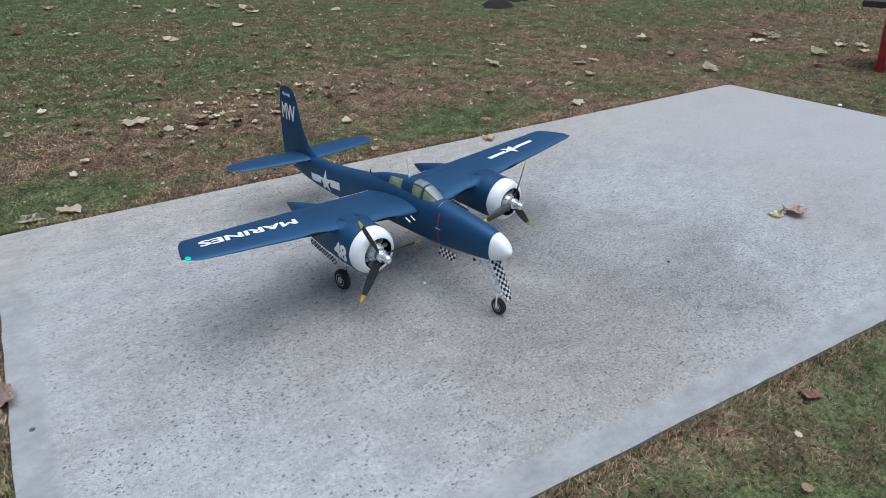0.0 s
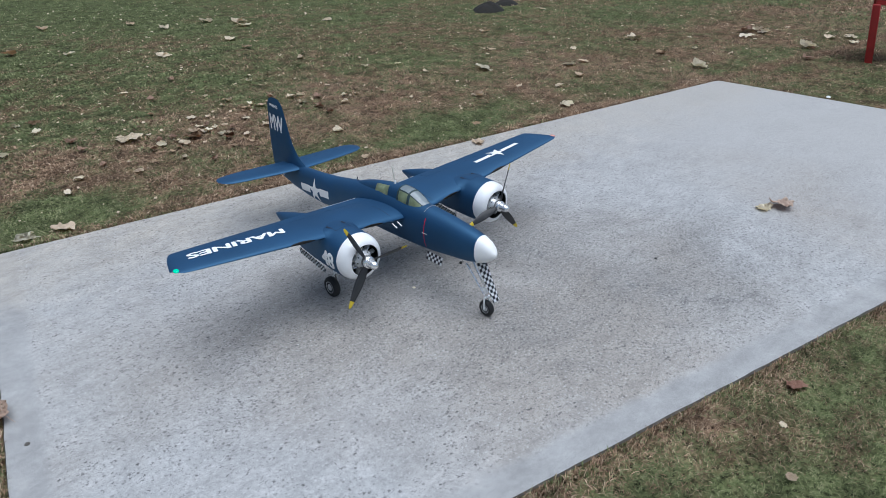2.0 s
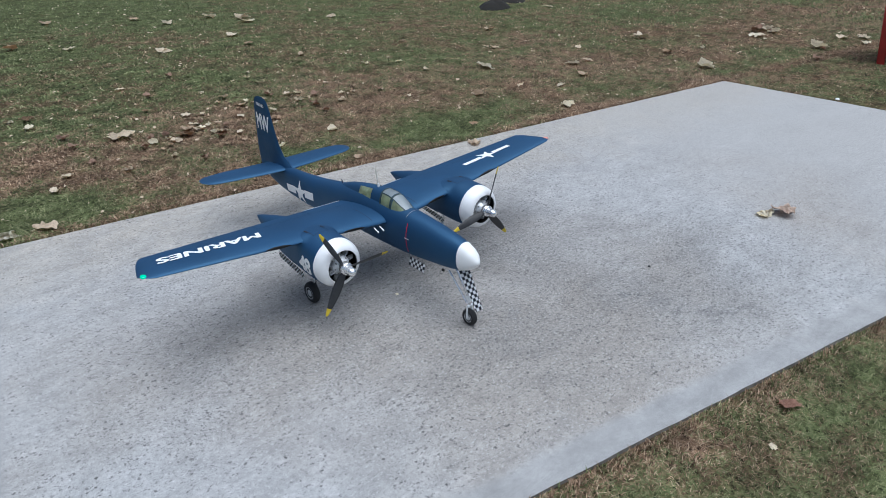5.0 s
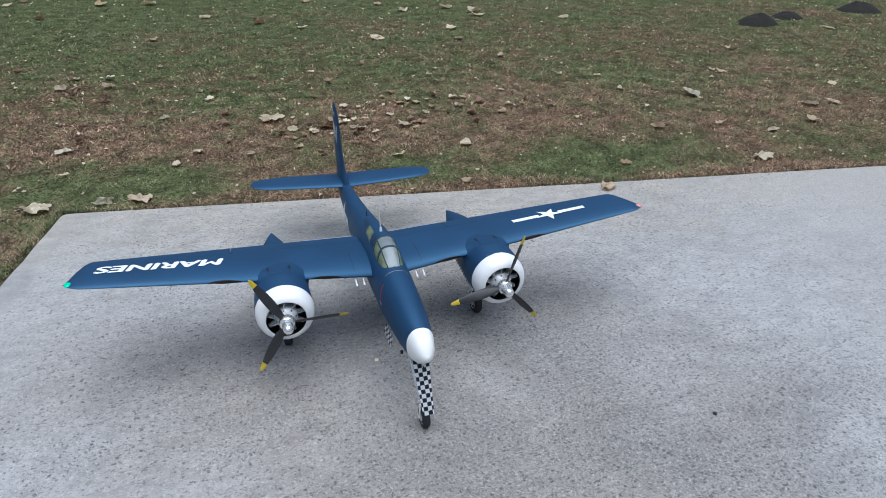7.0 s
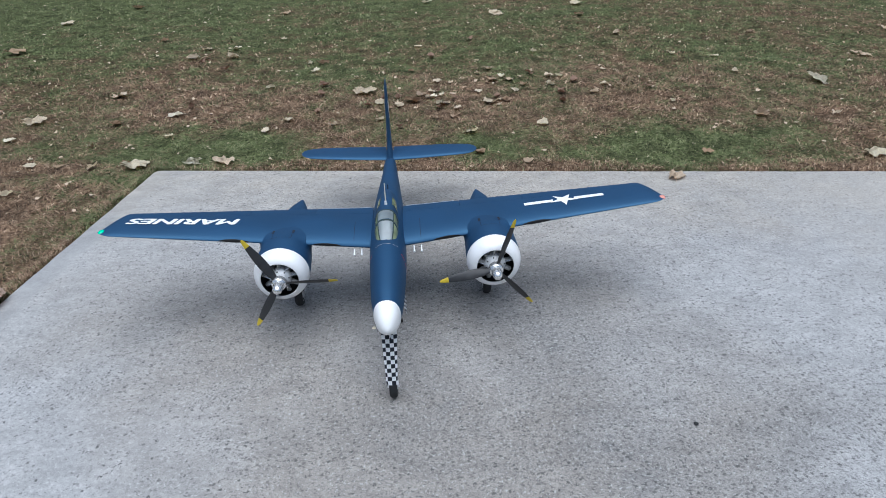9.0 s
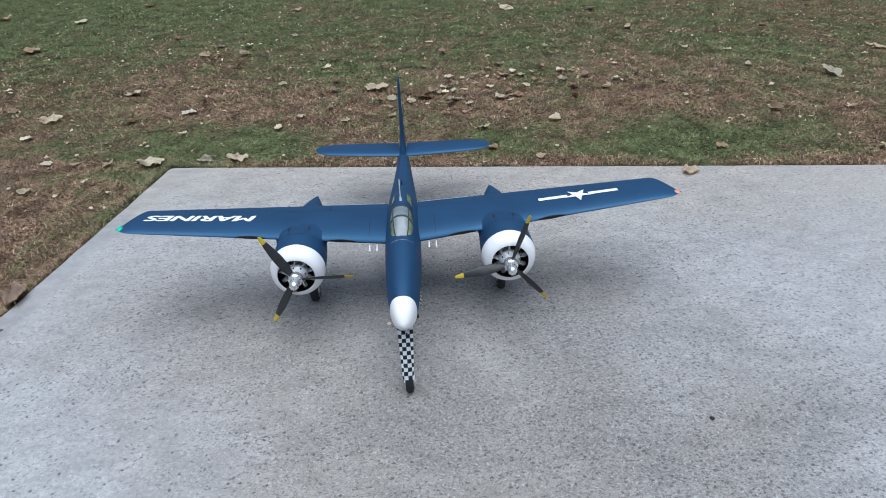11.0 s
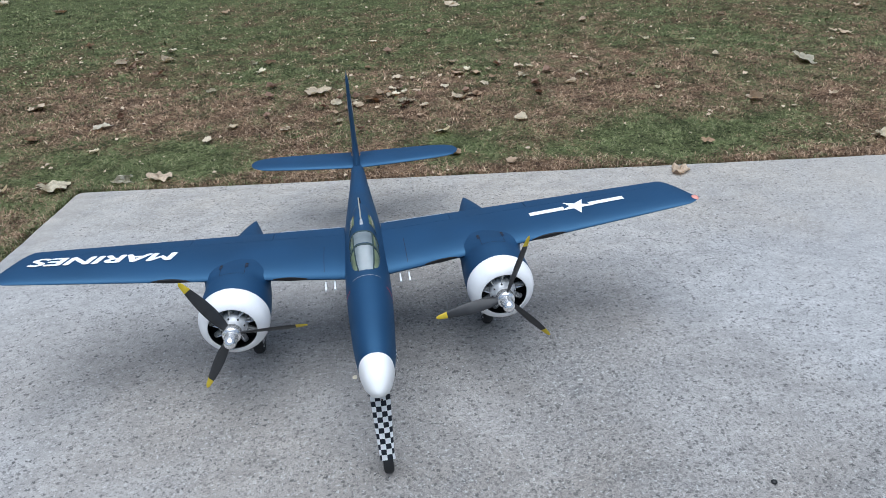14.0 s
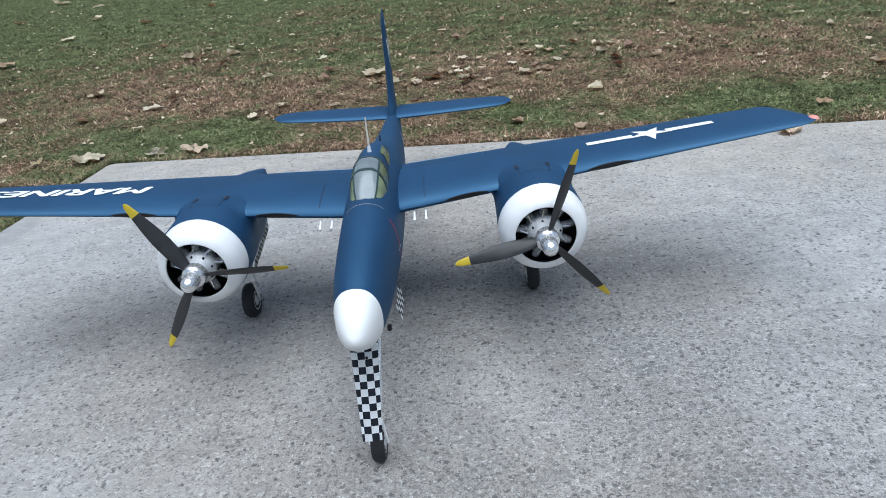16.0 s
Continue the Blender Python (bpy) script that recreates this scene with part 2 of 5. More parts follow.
# star and bars on both flanks
for side in (-1, 1):
    def flank(u, v, side=side):
        return hull_side(0.912 + u, 0.156 - 0.13 * u + v, side)
    part("flank_star", laid(star_shape(0.050), flank), DECAL, hull, "white star", smooth=False)
    for u0, u1 in ((-0.104, -0.036), (0.036, 0.108)):
        part("flank_bar", laid(bar_shape(u0, u1, -0.013, 0.018), flank), DECAL, hull, smooth=False)

# fin and rudder
FIN = [(0.205, 0.985, 1.262), (0.222, 1.012, 1.264), (0.25, 1.060, 1.265), (0.29, 1.090, 1.264), (0.34, 1.110, 1.261), (0.40, 1.129, 1.257), (0.43, 1.140, 1.252), (0.448, 1.152, 1.240), (0.456, 1.168, 1.222), (0.459, 1.182, 1.208)]


def fin_half(z, f):
    y0, y1 = between(FIN, z)
    return foil(f)[0] * (y1 - y0) * (0.085 if z < 0.44 else 0.085 * max(0.25, (0.462 - z) / 0.022))


def fin_ring(z, f0, f1, n=10):
    y0, y1 = between(FIN, z)
    fs = [f0 + (f1 - f0) * i / n for i in range(n + 1)]
    right = [(fin_half(z, f), y0 + f * (y1 - y0), z) for f in reversed(fs)]
    return right + [(-x, y, zz) for x, y, zz in reversed(right[:-1] if f0 == 0 else right)]


fin = part("tail_fin", loft([fin_ring(z, 0, 0.60) for z in (0.205, 0.213, 0.222, 0.235, 0.25, 0.27, 0.29, 0.315, 0.34, 0.37, 0.4, 0.415, 0.43, 0.44, 0.448, 0.456, 0.459)]), NAVY, plane, "tall navy tail fin with white letters")
part("rudder", loft([fin_ring(z, 0.603, 1) for z in (0.165, 0.205, 0.25, 0.29, 0.34, 0.4, 0.415, 0.43, 0.44, 0.448, 0.456, 0.459)]), NAVY, plane)


def fin_side(y, z, side):
    y0, y1 = between(FIN, z)
    return (side * (fin_half(z, min(1, max(0, (y - y0) / (y1 - y0)))) + 0.0008), y, z)


for side in (-1, 1):
    w = 0.100
    part("fin_letters", laid(glyphs("MW", w, 0.064, 0.0020), lambda u, v: fin_side(1.141 + w - u if side < 0 else 1.141 + u, 0.326 + v, side), (side, 0, 0)), DECAL, fin, "white letters MW", smooth=False)
    part("fin_word", laid(glyphs("MARINES", 0.062, 0.012, 0.0007), lambda u, v: fin_side(1.167 + 0.062 - u if side < 0 else 1.167 + u, 0.421 + v, side), (side, 0, 0)), DECAL, fin, "small white word MARINES", smooth=False)

# stabilizer with elevators
STAB = [(0.0, 1.034, 1.162), (0.10, 1.040, 1.163), (0.20, 1.049, 1.162), (0.26, 1.056, 1.158), (0.285, 1.061, 1.153), (0.305, 1.070, 1.145), (0.317, 1.083, 1.134), (0.324, 1.100, 1.116)]


def stab_ring(x, f0, f1, n=8):
    y0, y1 = between(STAB, abs(x))
    k = 0.13 if abs(x) < 0.29 else 0.13 * max(0.3, (0.33 - abs(x)) / 0.04)
    # set a little askew on the tail, with a touch of dihedral
    mid = 0.205 - 0.026 * x + 0.018 * abs(x)
    fs = [f0 + (f1 - f0) * (i / n) ** (1.6 if f0 == 0 else 1) for i in range(n + 1)]
    up = [(x, y0 + f * (y1 - y0), mid + foil(f)[0] * (y1 - y0) * k) for f in reversed(fs)]
    return up + [(a, b, 2 * mid - c) for a, b, c in reversed(up[:-1] if f0 == 0 else up)]


for side in (-1, 1):
    xs = [0.0, 0.05, 0.10, 0.15, 0.2, 0.24, 0.265, 0.285, 0.297, 0.305, 0.312, 0.317, 0.321, 0.324]
    part("stabilizer", loft([stab_ring(side * x, 0, 0.62) for x in xs]), NAVY, plane, "navy tailplane half")
    part("elevator", loft([stab_ring(side * x, 0.623, 1) for x in [0.014] + xs[1:]]), NAVY, plane)
    part("elevator_horn", block(side * 0.075 - 0.003, side * 0.075 + 0.003, 1.05, 1.062, 0.198, 0.207, bevel=0.001), DECAL, plane)
    part("tail_lamp", lathe([(0, 0.006), (0.003, 0.006), (0.004, 0.004)], (side * 0.016, 1.085, 0.165), "x", 10), HUB, plane)

# wings
SPAN = [0.03, 0.08, 0.14, 0.2, 0.26, 0.32, 0.38, 0.44, 0.5, 0.56, 0.62, 0.66, 0.70]
TIP = [0.70, 0.72, 0.735, 0.742, 0.749, 0.756, 0.763, 0.769, 0.774, 0.7785, 0.782, 0.785]
for side in (-1, 1):
    wing = part("wing", loft([wing_ring(side * x, 0, 0.74) for x in SPAN]), NAVY, plane, "navy wing panel with white word MARINES" if side < 0 else "navy wing panel with white star and bars")
    part("wing_tip", loft([wing_ring(side * x, 0, 1) for x in TIP]), NAVY, wing)
    for name, a, b in (("flap", 0.045, 0.2135), ("flap", 0.2145, 0.3995), ("aileron", 0.4005, 0.6995)):
        rows = [a + (b - a) * i / 6 for i in range(7)]
        part(name, sharpen(loft([wing_ring(side * x, 0.743, 1, 8) for x in rows])), NAVY, wing)
    part("flap_edge", loft([[(side * x, trail(x) + 0.0004, wing_z(x) - 0.0092 + dz) for dz in (0, 0.0016)] + [(side * x, trail(x) + 0.002, wing_z(x) - 0.0084)] for x in (0.055, 0.13, 0.2)]), DECAL, wing, "pale edge of the flap")
    # leading-edge cooler intakes
    for x0, x1 in ((0.128, 0.203), (0.375, 0.455)):
        n, rows = 14, []
        for i in range(n + 1):
            x = x0 + (x1 - x0) * i / n
            h = 0.0036 * math.sin(math.pi * i / n) ** 0.6 + 0.0002
            y = lead(x) - 0.0006
            zc = wing_z(x) + 0.0008
            rows.append([(side * x, y, zc - h), (side * x, y, zc + h), (side * x, y + 0.016, zc + h), (side * x, y + 0.016, zc - h)])
        part("air_intake", loft(rows), BLACK, wing, "black leading-edge intake", smooth=False)
    # gun barrels
    for x in (0.072, 0.092):
        bm = rod((side * x, lead(x) + 0.004, 0.232), (side * x, 0.338, 0.2255), 0.0020)
        part("gun_barrel", rod((side * x, 0.342, 0.2268), (side * x, 0.335, 0.2245), 0.0025, bm=bm), DECAL, wing, "pale gun barrel")
    part("wing_root_line", laid(bar_shape(-0.0006, 0.0006, 0, 1, 1, 16), lambda u, v: wing_top(side * (0.092 + u), lead(0.09) + 0.012 + 0.10 * v, 0.0005)), NAVY_DULL, wing)
    lamp = GREEN_LIGHT if side < 0 else RED_LIGHT
    bm = bmesh.new()
    bmesh.ops.create_uvsphere(bm, u_segments=14, v_segments=10, radius=1)
    for v in bm.verts:
        v.co = Vector((side * (0.774 + 0.0080 * v.co.x), 0.407 + 0.011 * v.co.y, wing_z(0.774) + 0.0042 * v.co.z))
    part("tip_lamp", bm, lamp, wing, "lit green wing-tip lamp" if side < 0 else "dim red wing-tip lamp")

right_wing = [o for o in plane.children if o.name.startswith("wing")][0]
left_wing = [o for o in plane.children if o.name.startswith("wing")][1]
part("wing_word", laid(glyphs("MARINES", 0.293, 0.038, 0.0030), lambda u, v: wing_top(-0.425 - u - 0.25 * (v - 0.021), 0.481 - v)), DECAL, right_wing, "white word MARINES across the wing", smooth=False)


def on_left(u, v):
    return wing_top(0.508 + u, 0.465 - v)


part("wing_star", laid(star_shape(0.042), on_left), DECAL, left_wing, "white star", smooth=False)
for u0, u1 in ((-0.114, -0.030), (0.030, 0.114)):
    part("wing_bar", laid(bar_shape(u0, u1, -0.008, 0.011, 10, 4), on_left), DECAL, left_wing, "white bar", smooth=False)

# canopy and rear window
HUMP = [(0.285, 0.270, 0.288, 0.019), (0.300, 0.268, 0.294, 0.0255), (0.320, 0.266, 0.305, 0.029), (0.345, 0.264, 0.317, 0.031), (0.368, 0.262, 0.323, 0.032), (0.40, 0.262, 0.323, 0.032),
        (0.44, 0.262, 0.319, 0.0315), (0.50, 0.258, 0.310, 0.030), (0.55, 0.250, 0.300, 0.028), (0.60, 0.240, 0.287, 0.025), (0.64, 0.235, 0.273, 0.020)]


def hump_at(y, a, grow=0.0):
    """A place on the cockpit's hump; a: degrees from one side over the top to the other."""
    lo, hi, hw = between(HUMP, y)
    ca, sa = math.cos(radians(a)), math.sin(radians(a))
    return ((hw + grow) * math.copysign(abs(ca) ** 0.72, ca), y, lo + (hi - lo + grow) * abs(sa) ** 0.85)


def hump_patch(y0, y1, a0, a1, grow, n=6, m=8, skew=0.0):
    bm = bmesh.new()
    rows = [[hump_at(y0 + (y1 - y0) * i / n + skew * (j / m), a0 + (a1 - a0) * j / m, grow) for j in range(m + 1)] for i in range(n + 1)]
    g = [[bm.verts.new(p) for p in row] for row in rows]
    for i in range(n):
        for j in range(m):
            bm.faces.new((g[i][j], g[i + 1][j], g[i + 1][j + 1], g[i][j + 1]))
    bmesh.ops.solidify(bm, geom=list(bm.faces), thickness=0.0007)
    return bm


canopy = part("canopy", loft([[hump_at(y, a) for a in range(0, 181, 9)] for y in (0.285, 0.292, 0.30, 0.31, 0.32, 0.332, 0.345, 0.356, 0.368, 0.385, 0.40, 0.42, 0.44, 0.47, 0.5, 0.525, 0.55, 0.575, 0.6, 0.62, 0.64)]), NAVY, plane, "raised cockpit hump with green-lined panes")
part("windshield", hump_patch(0.292, 0.350, 61, 119, 0.0012), PANE, canopy, "sloping windshield, sky reflection put into its grey colour")
part("hood_pane", hump_patch(0.357, 0.401, 61, 119, 0.0012), PANE, canopy, "pale hood pane, sky reflection put into its grey colour")
for side in (0, 1):
    def flip(a):
        return 180 - a if side else a
    part("quarter_pane", hump_patch(0.299, 0.346, flip(10), flip(55), 0.0012), GREEN_PANE, canopy, "green-lined quarter pane")
    part("hood_side_pane", hump_patch(0.357, 0.399, flip(6), flip(55), 0.0012), GREEN_PANE, canopy, "green-lined hood pane")
    part("rear_window", hump_patch(0.455, 0.524, flip(4), flip(64), 0.0012), GREEN_PANE, canopy, "green-lined rear window")
for y in (0.352, 0.404):
    bm = bmesh.new()
    ring = [[Vector(hump_at(y + dy, a, g)) for dy, g in ((-0.0026, 0.0005), (-0.0022, 0.0022), (0.0022, 0.0022), (0.0026, 0.0005))] for a in range(6, 175, 8)]
    part("canopy_bow", loft(ring), FRAME, canopy, "grey-green canopy bow")
for a in (58, 122):
    ring = [[Vector(hump_at(y, a + da, g)) for da, g in ((-3.4, 0.0005), (-3.0, 0.0021), (3.0, 0.0021), (3.4, 0.0005))] for y in (0.293, 0.31, 0.33, 0.352, 0.37, 0.39, 0.404)]
    part("canopy_frame", loft(ring), FRAME, canopy, "grey-green canopy frame")
part("aerial_foot", rod((0, 0.448, 0.314), (0, 0.451, 0.328), 0.0045, 0.0028), SILVER, canopy)
part("aerial", rod((0, 0.450, 0.322), (0, 0.463, 0.377), 0.0019, 0.0013), AERIAL, canopy, "thin pale aerial rod")
part("spine_stub", rod((0, 0.66, 0.262), (0, 0.664, 0.279), 0.0022, 0.0015), NAVY_DULL, plane)

# nacelles, engines, propellers
NX, NZ, FRONT = 0.2835, 0.2140, -0.005
# y, bottom, top, half width
POD = [(0.293, 0.1415, 0.2865, 0.0722), (0.335, 0.139, 0.288, 0.0712), (0.37, 0.138, 0.286, 0.069), (0.40, 0.138, 0.281, 0.066), (0.43, 0.138, 0.275, 0.062), (0.47, 0.136, 0.267, 0.058), (0.52, 0.138, 0.259, 0.0525),
       (0.57, 0.145, 0.252, 0.047), (0.61, 0.153, 0.245, 0.041), (0.65, 0.163, 0.235, 0.032), (0.70, 0.176, 0.220, 0.019), (0.735, 0.186, 0.209, 0.009), (0.758, 0.193, 0.200, 0.002)]


def pod_ring(y, n=120, x0=0.0):
    """The nacelle's section, filleted out into the wing on both sides."""
    lo, hi, hw = between(POD, y)
    rise = min(max((y - 0.342) / 0.05, 0), 1) * min(max((0.63 - y) / 0.09, 0), 1)
    grow = 0.018 * rise * rise * (3 - 2 * rise)
    out = []
    for i in range(n):
        a = 2 * math.pi * i / n
        ca, sa = math.cos(a), math.sin(a)
        z = (lo + hi) / 2 + (hi - lo) / 2 * math.copysign(abs(sa) ** 0.92, sa)
        xw = abs(x0 + math.copysign(hw, ca))
        up, dn = (wing_at(xw, max(0, (y - lead(xw)) / (trail(xw) - lead(xw))), k)[2] for k in (1, -1))
        off = (z - up) / 0.013 if z > up else (dn - z) / 0.012 if z < dn else 0
        out.append((x0 + math.copysign(hw * abs(ca) ** 0.92 + grow * math.exp(-max(0, off)) * min(1, 3 * abs(ca)), ca), y, z))
    return out


def pod_side(y, z, side, x0):
    lo, hi, hw = between(POD, y)
    f = min(0.99, abs((z - (lo + hi) / 2) / ((hi - lo) / 2)))
    return (x0 + side * (hw * (1 - f**2.17) ** (1 / 2.17) + 0.0009), y, z)


def pod_top(x, y, x0, grow=0.0008):
    """The top of the nacelle or the wing over one place of the plan."""
    mid = (between(POD, y)[0] + between(POD, y)[1]) / 2
    ring = sorted(p for p in pod_ring(y, x0=x0) if p[2] >= mid)
    z = mid
    for p, q in zip(ring, ring[1:]):
        if p[0] <= x <= q[0]:
            z = p[2] + (q[2] - p[2]) * (x - p[0]) / max(1e-9, q[0] - p[0])
    return (x, y, max(z + grow, wing_top(x, y, grow)[2]))


def checks(w0, w1, rows, cols, size, to, cell=0.0):
    """A chequered panel: one face a square, set on to(u, v); w0, w1: its width at both ends; cell: squares of that width, cut off at the panel's sides."""
    bm = bmesh.new()
    g = []
    for i in range(rows + 1):
        w = w0 + (w1 - w0) * i / rows
        us = [min(max((j - cols / 2) * cell, -w / 2), w / 2) if cell else w * (j / cols - 0.5) for j in range(cols + 1)]
        g.append([bm.verts.new(to(u, i * size)) for u in us])
    for i in range(rows):
        for j in range(cols):
            f = bm.faces.new((g[i][j], g[i][j + 1], g[i + 1][j + 1], g[i + 1][j]))
            f.material_index = (i + j) % 2
    bmesh.ops.solidify(bm, geom=list(bm.faces), thickness=0.0022)
    return bm


def blade_mesh(tip):
    """One propeller blade along +z; tip: the yellow end alone."""
    rows, r0, r1 = [], (0.128 if tip else 0.014), (0.152 if tip else 0.128)
    n = 6 if tip else 12
    for i in range(n + 1):
        r = r0 + (r1 - r0) * i / n
        w = 0.0055 + 0.0075 * math.sin(math.pi * min(1, max(0, (r - 0.01) / 0.13)) ** 0.8)
        if r > 0.138:
            w *= math.sqrt(max(0.03, 1 - ((r - 0.138) / 0.0145) ** 2))
        t = 0.0032 * (1 - 0.75 * r / 0.152)
        tw = radians(58 - 36 * r / 0.152)
        rows.append([(math.cos(a) * w * math.cos(tw) - math.sin(a) * t * math.sin(tw), math.cos(a) * w * math.sin(tw) + math.sin(a) * t * math.cos(tw), r) for a in [2 * math.pi * k / 10 for k in range(10)]])
    return loft(rows)


for side in (-1, 1):
    x0 = side * NX
    pod = part("nacelle", loft([pod_ring(y, x0=x0) for y in [0.293, 0.312, 0.33] + [0.34 + 0.008 * k for k in range(36)] + [0.635, 0.65, 0.675, 0.70, 0.72, 0.735, 0.758]]), NAVY, plane, "navy engine nacelle tapering behind the wing")
    part("cowling", lathe([(0.3000, 0.0610), (0.2720, 0.0600), (0.2610, 0.0530), (0.2572, 0.0491), (0.2555, 0.0489), (0.2540, 0.0501), (0.2544, 0.0520), (0.2568, 0.0567), (0.2615, 0.0629), (0.2690, 0.0678), (0.2800, 0.0716), (0.2930, 0.0732), (0.2985, 0.0730), (0.3000, 0.0723), (0.3000, 0.0625)], (x0, FRONT, NZ), steps=48), COWL, pod, "white engine cowling ring")
    # added black shell that gives the cowl's inside its shade
    part("cowl_shade_shell", lathe([(0.2960, 0.0600), (0.2725, 0.0590), (0.2614, 0.0526), (0.2618, 0.0522), (0.2730, 0.0583), (0.2960, 0.0593)], (x0, FRONT, NZ), steps=40), BLACK, pod)
    part("engine_backing", lathe([(0.2905, 0.0590), (0.2925, 0.0590), (0.2935, 0.001)], (x0, FRONT, NZ), steps=32), BLACK, pod)
    for k in range(9):
        a = radians(90 + 40 * k)
        d, q = Vector((math.cos(a), 0, math.sin(a))), Vector((x0, 0.277 + FRONT, NZ))
        # barrel, cooling fins and head turned as one piece
        turned = [(0.014, 0.0052), (0.0235, 0.0054)]
        for r in (0.024, 0.0275, 0.031, 0.0345, 0.038):
            turned += [(r, 0.0068), (r + 0.0018, 0.0070), (r + 0.0019, 0.0054), (r + 0.0034, 0.0055)]
        turned += [(0.0416, 0.0066), (0.0470, 0.0062), (0.0495, 0.0045)]
        e1, e2 = Vector((0, 1, 0)), d.cross(Vector((0, 1, 0)))
        bm = loft([[q + d * r + (e1 * math.cos(w) + e2 * math.sin(w)) * h for w in [2 * math.pi * m / 10 for m in range(10)]] for r, h in turned])
        part("engine_cylinder", bm, IRON, pod, smooth=False)
        b = radians(110 + 40 * k)
        e = Vector((math.cos(b), 0, math.sin(b)))
        part("push_rod", rod(q + e * 0.018 - Vector((0, 0.012, 0)), q + d * 0.041 - Vector((0, 0.009, 0)), 0.0017, steps=6), CHROME, pod)
    part("crankcase", lathe([(0.292, 0.0290), (0.270, 0.0290), (0.2655, 0.0282), (0.2620, 0.0262), (0.2560, 0.0205), (0.2500, 0.0195)], (x0, FRONT, NZ), steps=28), SILVER, pod, "silver crankcase")
    for k in range(8):
        a = radians(45 * k + 10)
        part("bolt", lathe([(0.2645, 0.0019), (0.2585, 0.0019)], (x0 + 0.0242 * math.cos(a), FRONT, NZ + 0.0242 * math.sin(a)), steps=6), BLACK, pod, smooth=False)
    prop = part("propeller_hub", lathe([(0.2520, 0.0192), (0.2357, 0.0190), (0.2327, 0.0178), (0.2305, 0.0140), (0.2279, 0.0134), (0.2159, 0.0130), (0.2081, 0.0122), (0.2034, 0.0100), (0.2004, 0.0065), (0.1989, 0.0030), (0.1985, 0.0002)], (x0, FRONT, NZ), steps=28), CHROME, plane, "polished propeller hub and spinner")
    for k in range(3):
        turn = (-91 if side < 0 else -19) + 120 * k
        for is_tip in (False, True):
            bm = blade_mesh(is_tip)
            bmesh.ops.transform(bm, matrix=Matrix.Translation((x0, 0.243 + FRONT, NZ)) @ Matrix.Rotation(radians(-turn), 4, "Y"), verts=bm.verts)
            part("blade_tip" if is_tip else "propeller_blade", bm, YELLOW if is_tip else BLADE, prop, "yellow blade tip" if is_tip else "")
    # hatch lines and small posts on top of the pod
    for dx in (-0.026, 0.026):
        part("hatch_line", laid(bar_shape(-0.0005, 0.0005, 0, 0.045, 1, 10), lambda u, v: pod_top(x0 + dx + u, 0.352 + v, x0, 0.0006)), NAVY_DULL, pod)
        # flat dark strip in place of the shade within each recess
        part("hatch_recess_shade", laid(bar_shape(-0.0032, 0.0032, -0.010, 0.010, 4, 8), lambda u, v: pod_top(x0 + dx * 1.05 + u, 0.392 + v, x0, 0.0011)), NAVY_DULL, pod)
        part("hatch_screw", lathe([(0, 0.0028), (0.0015, 0.0026), (0.0022, 0.0014)], pod_top(x0 + dx * 1.05, 0.398, x0, 0.0), "z", 10), BLACK, pod)
    part("hatch_line", laid(bar_shape(-0.026, 0.026, -0.0005, 0.0005, 14, 1), lambda u, v: pod_top(x0 + u, 0.352 + v, x0, 0.0006)), NAVY_DULL, pod)
    if side < 0:
        part("number_letters", laid(glyphs("48", 0.062, 0.050, 0.0036), lambda u, v: pod_side(0.374 - u, 0.183 + v, side, x0), (side, 0, 0)), DECAL, pod, "white figures 48", smooth=False)

    # main gear
    wheel = part("main_wheel", lathe([(-0.0100, 0.0110), (-0.0105, 0.0209), (-0.0120, 0.0248), (-0.0110, 0.0303), (-0.0065, 0.0341), (0.0000, 0.0350), (0.0065, 0.0341), (0.0110, 0.0303), (0.0120, 0.0248), (0.0105, 0.0209), (0.0100, 0.0110)], (x0 - side * 0.002, 0.450, 0.0350), "x", 36), RUBBER, plane, "black rubber main wheel")
    for s in (-1, 1):
        part("wheel_hub", lathe([(s * 0.0095, 0.0209), (s * 0.0112, 0.0204), (s * 0.0106, 0.0185), (s * 0.0092, 0.0170), (s * 0.0092, 0.0125), (s * 0.0108, 0.0110), (s * 0.013, 0.006), (s * 0.0135, 0.001)], (x0 - side * 0.002, 0.450, 0.0350), "x", 24), HUB, wheel, "grey wheel hub")
    strut = part("gear_strut", rod((x0 + side * -0.018, 0.450, 0.035), (x0 + side * -0.016, 0.432, 0.150), 0.0038, 0.0048), CHROME, plane, "bright metal gear leg")
    part("axle", rod((x0 - side * 0.020, 0.450, 0.0350), (x0, 0.450, 0.0350), 0.003), CHROME, strut)
    part("strut_collar", rod((x0 - side * 0.0172, 0.444, 0.085), (x0 - side * 0.0168, 0.440, 0.104), 0.0068), SILVER, strut)
    part("drag_brace", rod((x0 - side * 0.017, 0.447, 0.07), (x0 - side * 0.012, 0.49, 0.148), 0.0022), SILVER, strut)
    bm = rod((x0 - side * 0.0175, 0.458, 0.042), (x0 - side * 0.0175, 0.468, 0.060), 0.002)
    part("torque_link", rod((x0 - side * 0.0175, 0.468, 0.060), (x0 - side * 0.017, 0.452, 0.078), 0.002, bm=bm), SILVER, strut)
    for s in (-1, 1):
        def door(u, v, s=s):
            return (x0 + s * (0.040 + (0.10 if s == side else -0.1) * v), 0.482 + u, 0.149 + 0.14 * u - v)
        part("gear_door", checks(0.145, 0.145, 3, 21, 0.0066, door), (DECAL, CHECK), plane, "black and white chequered gear door", smooth=False)

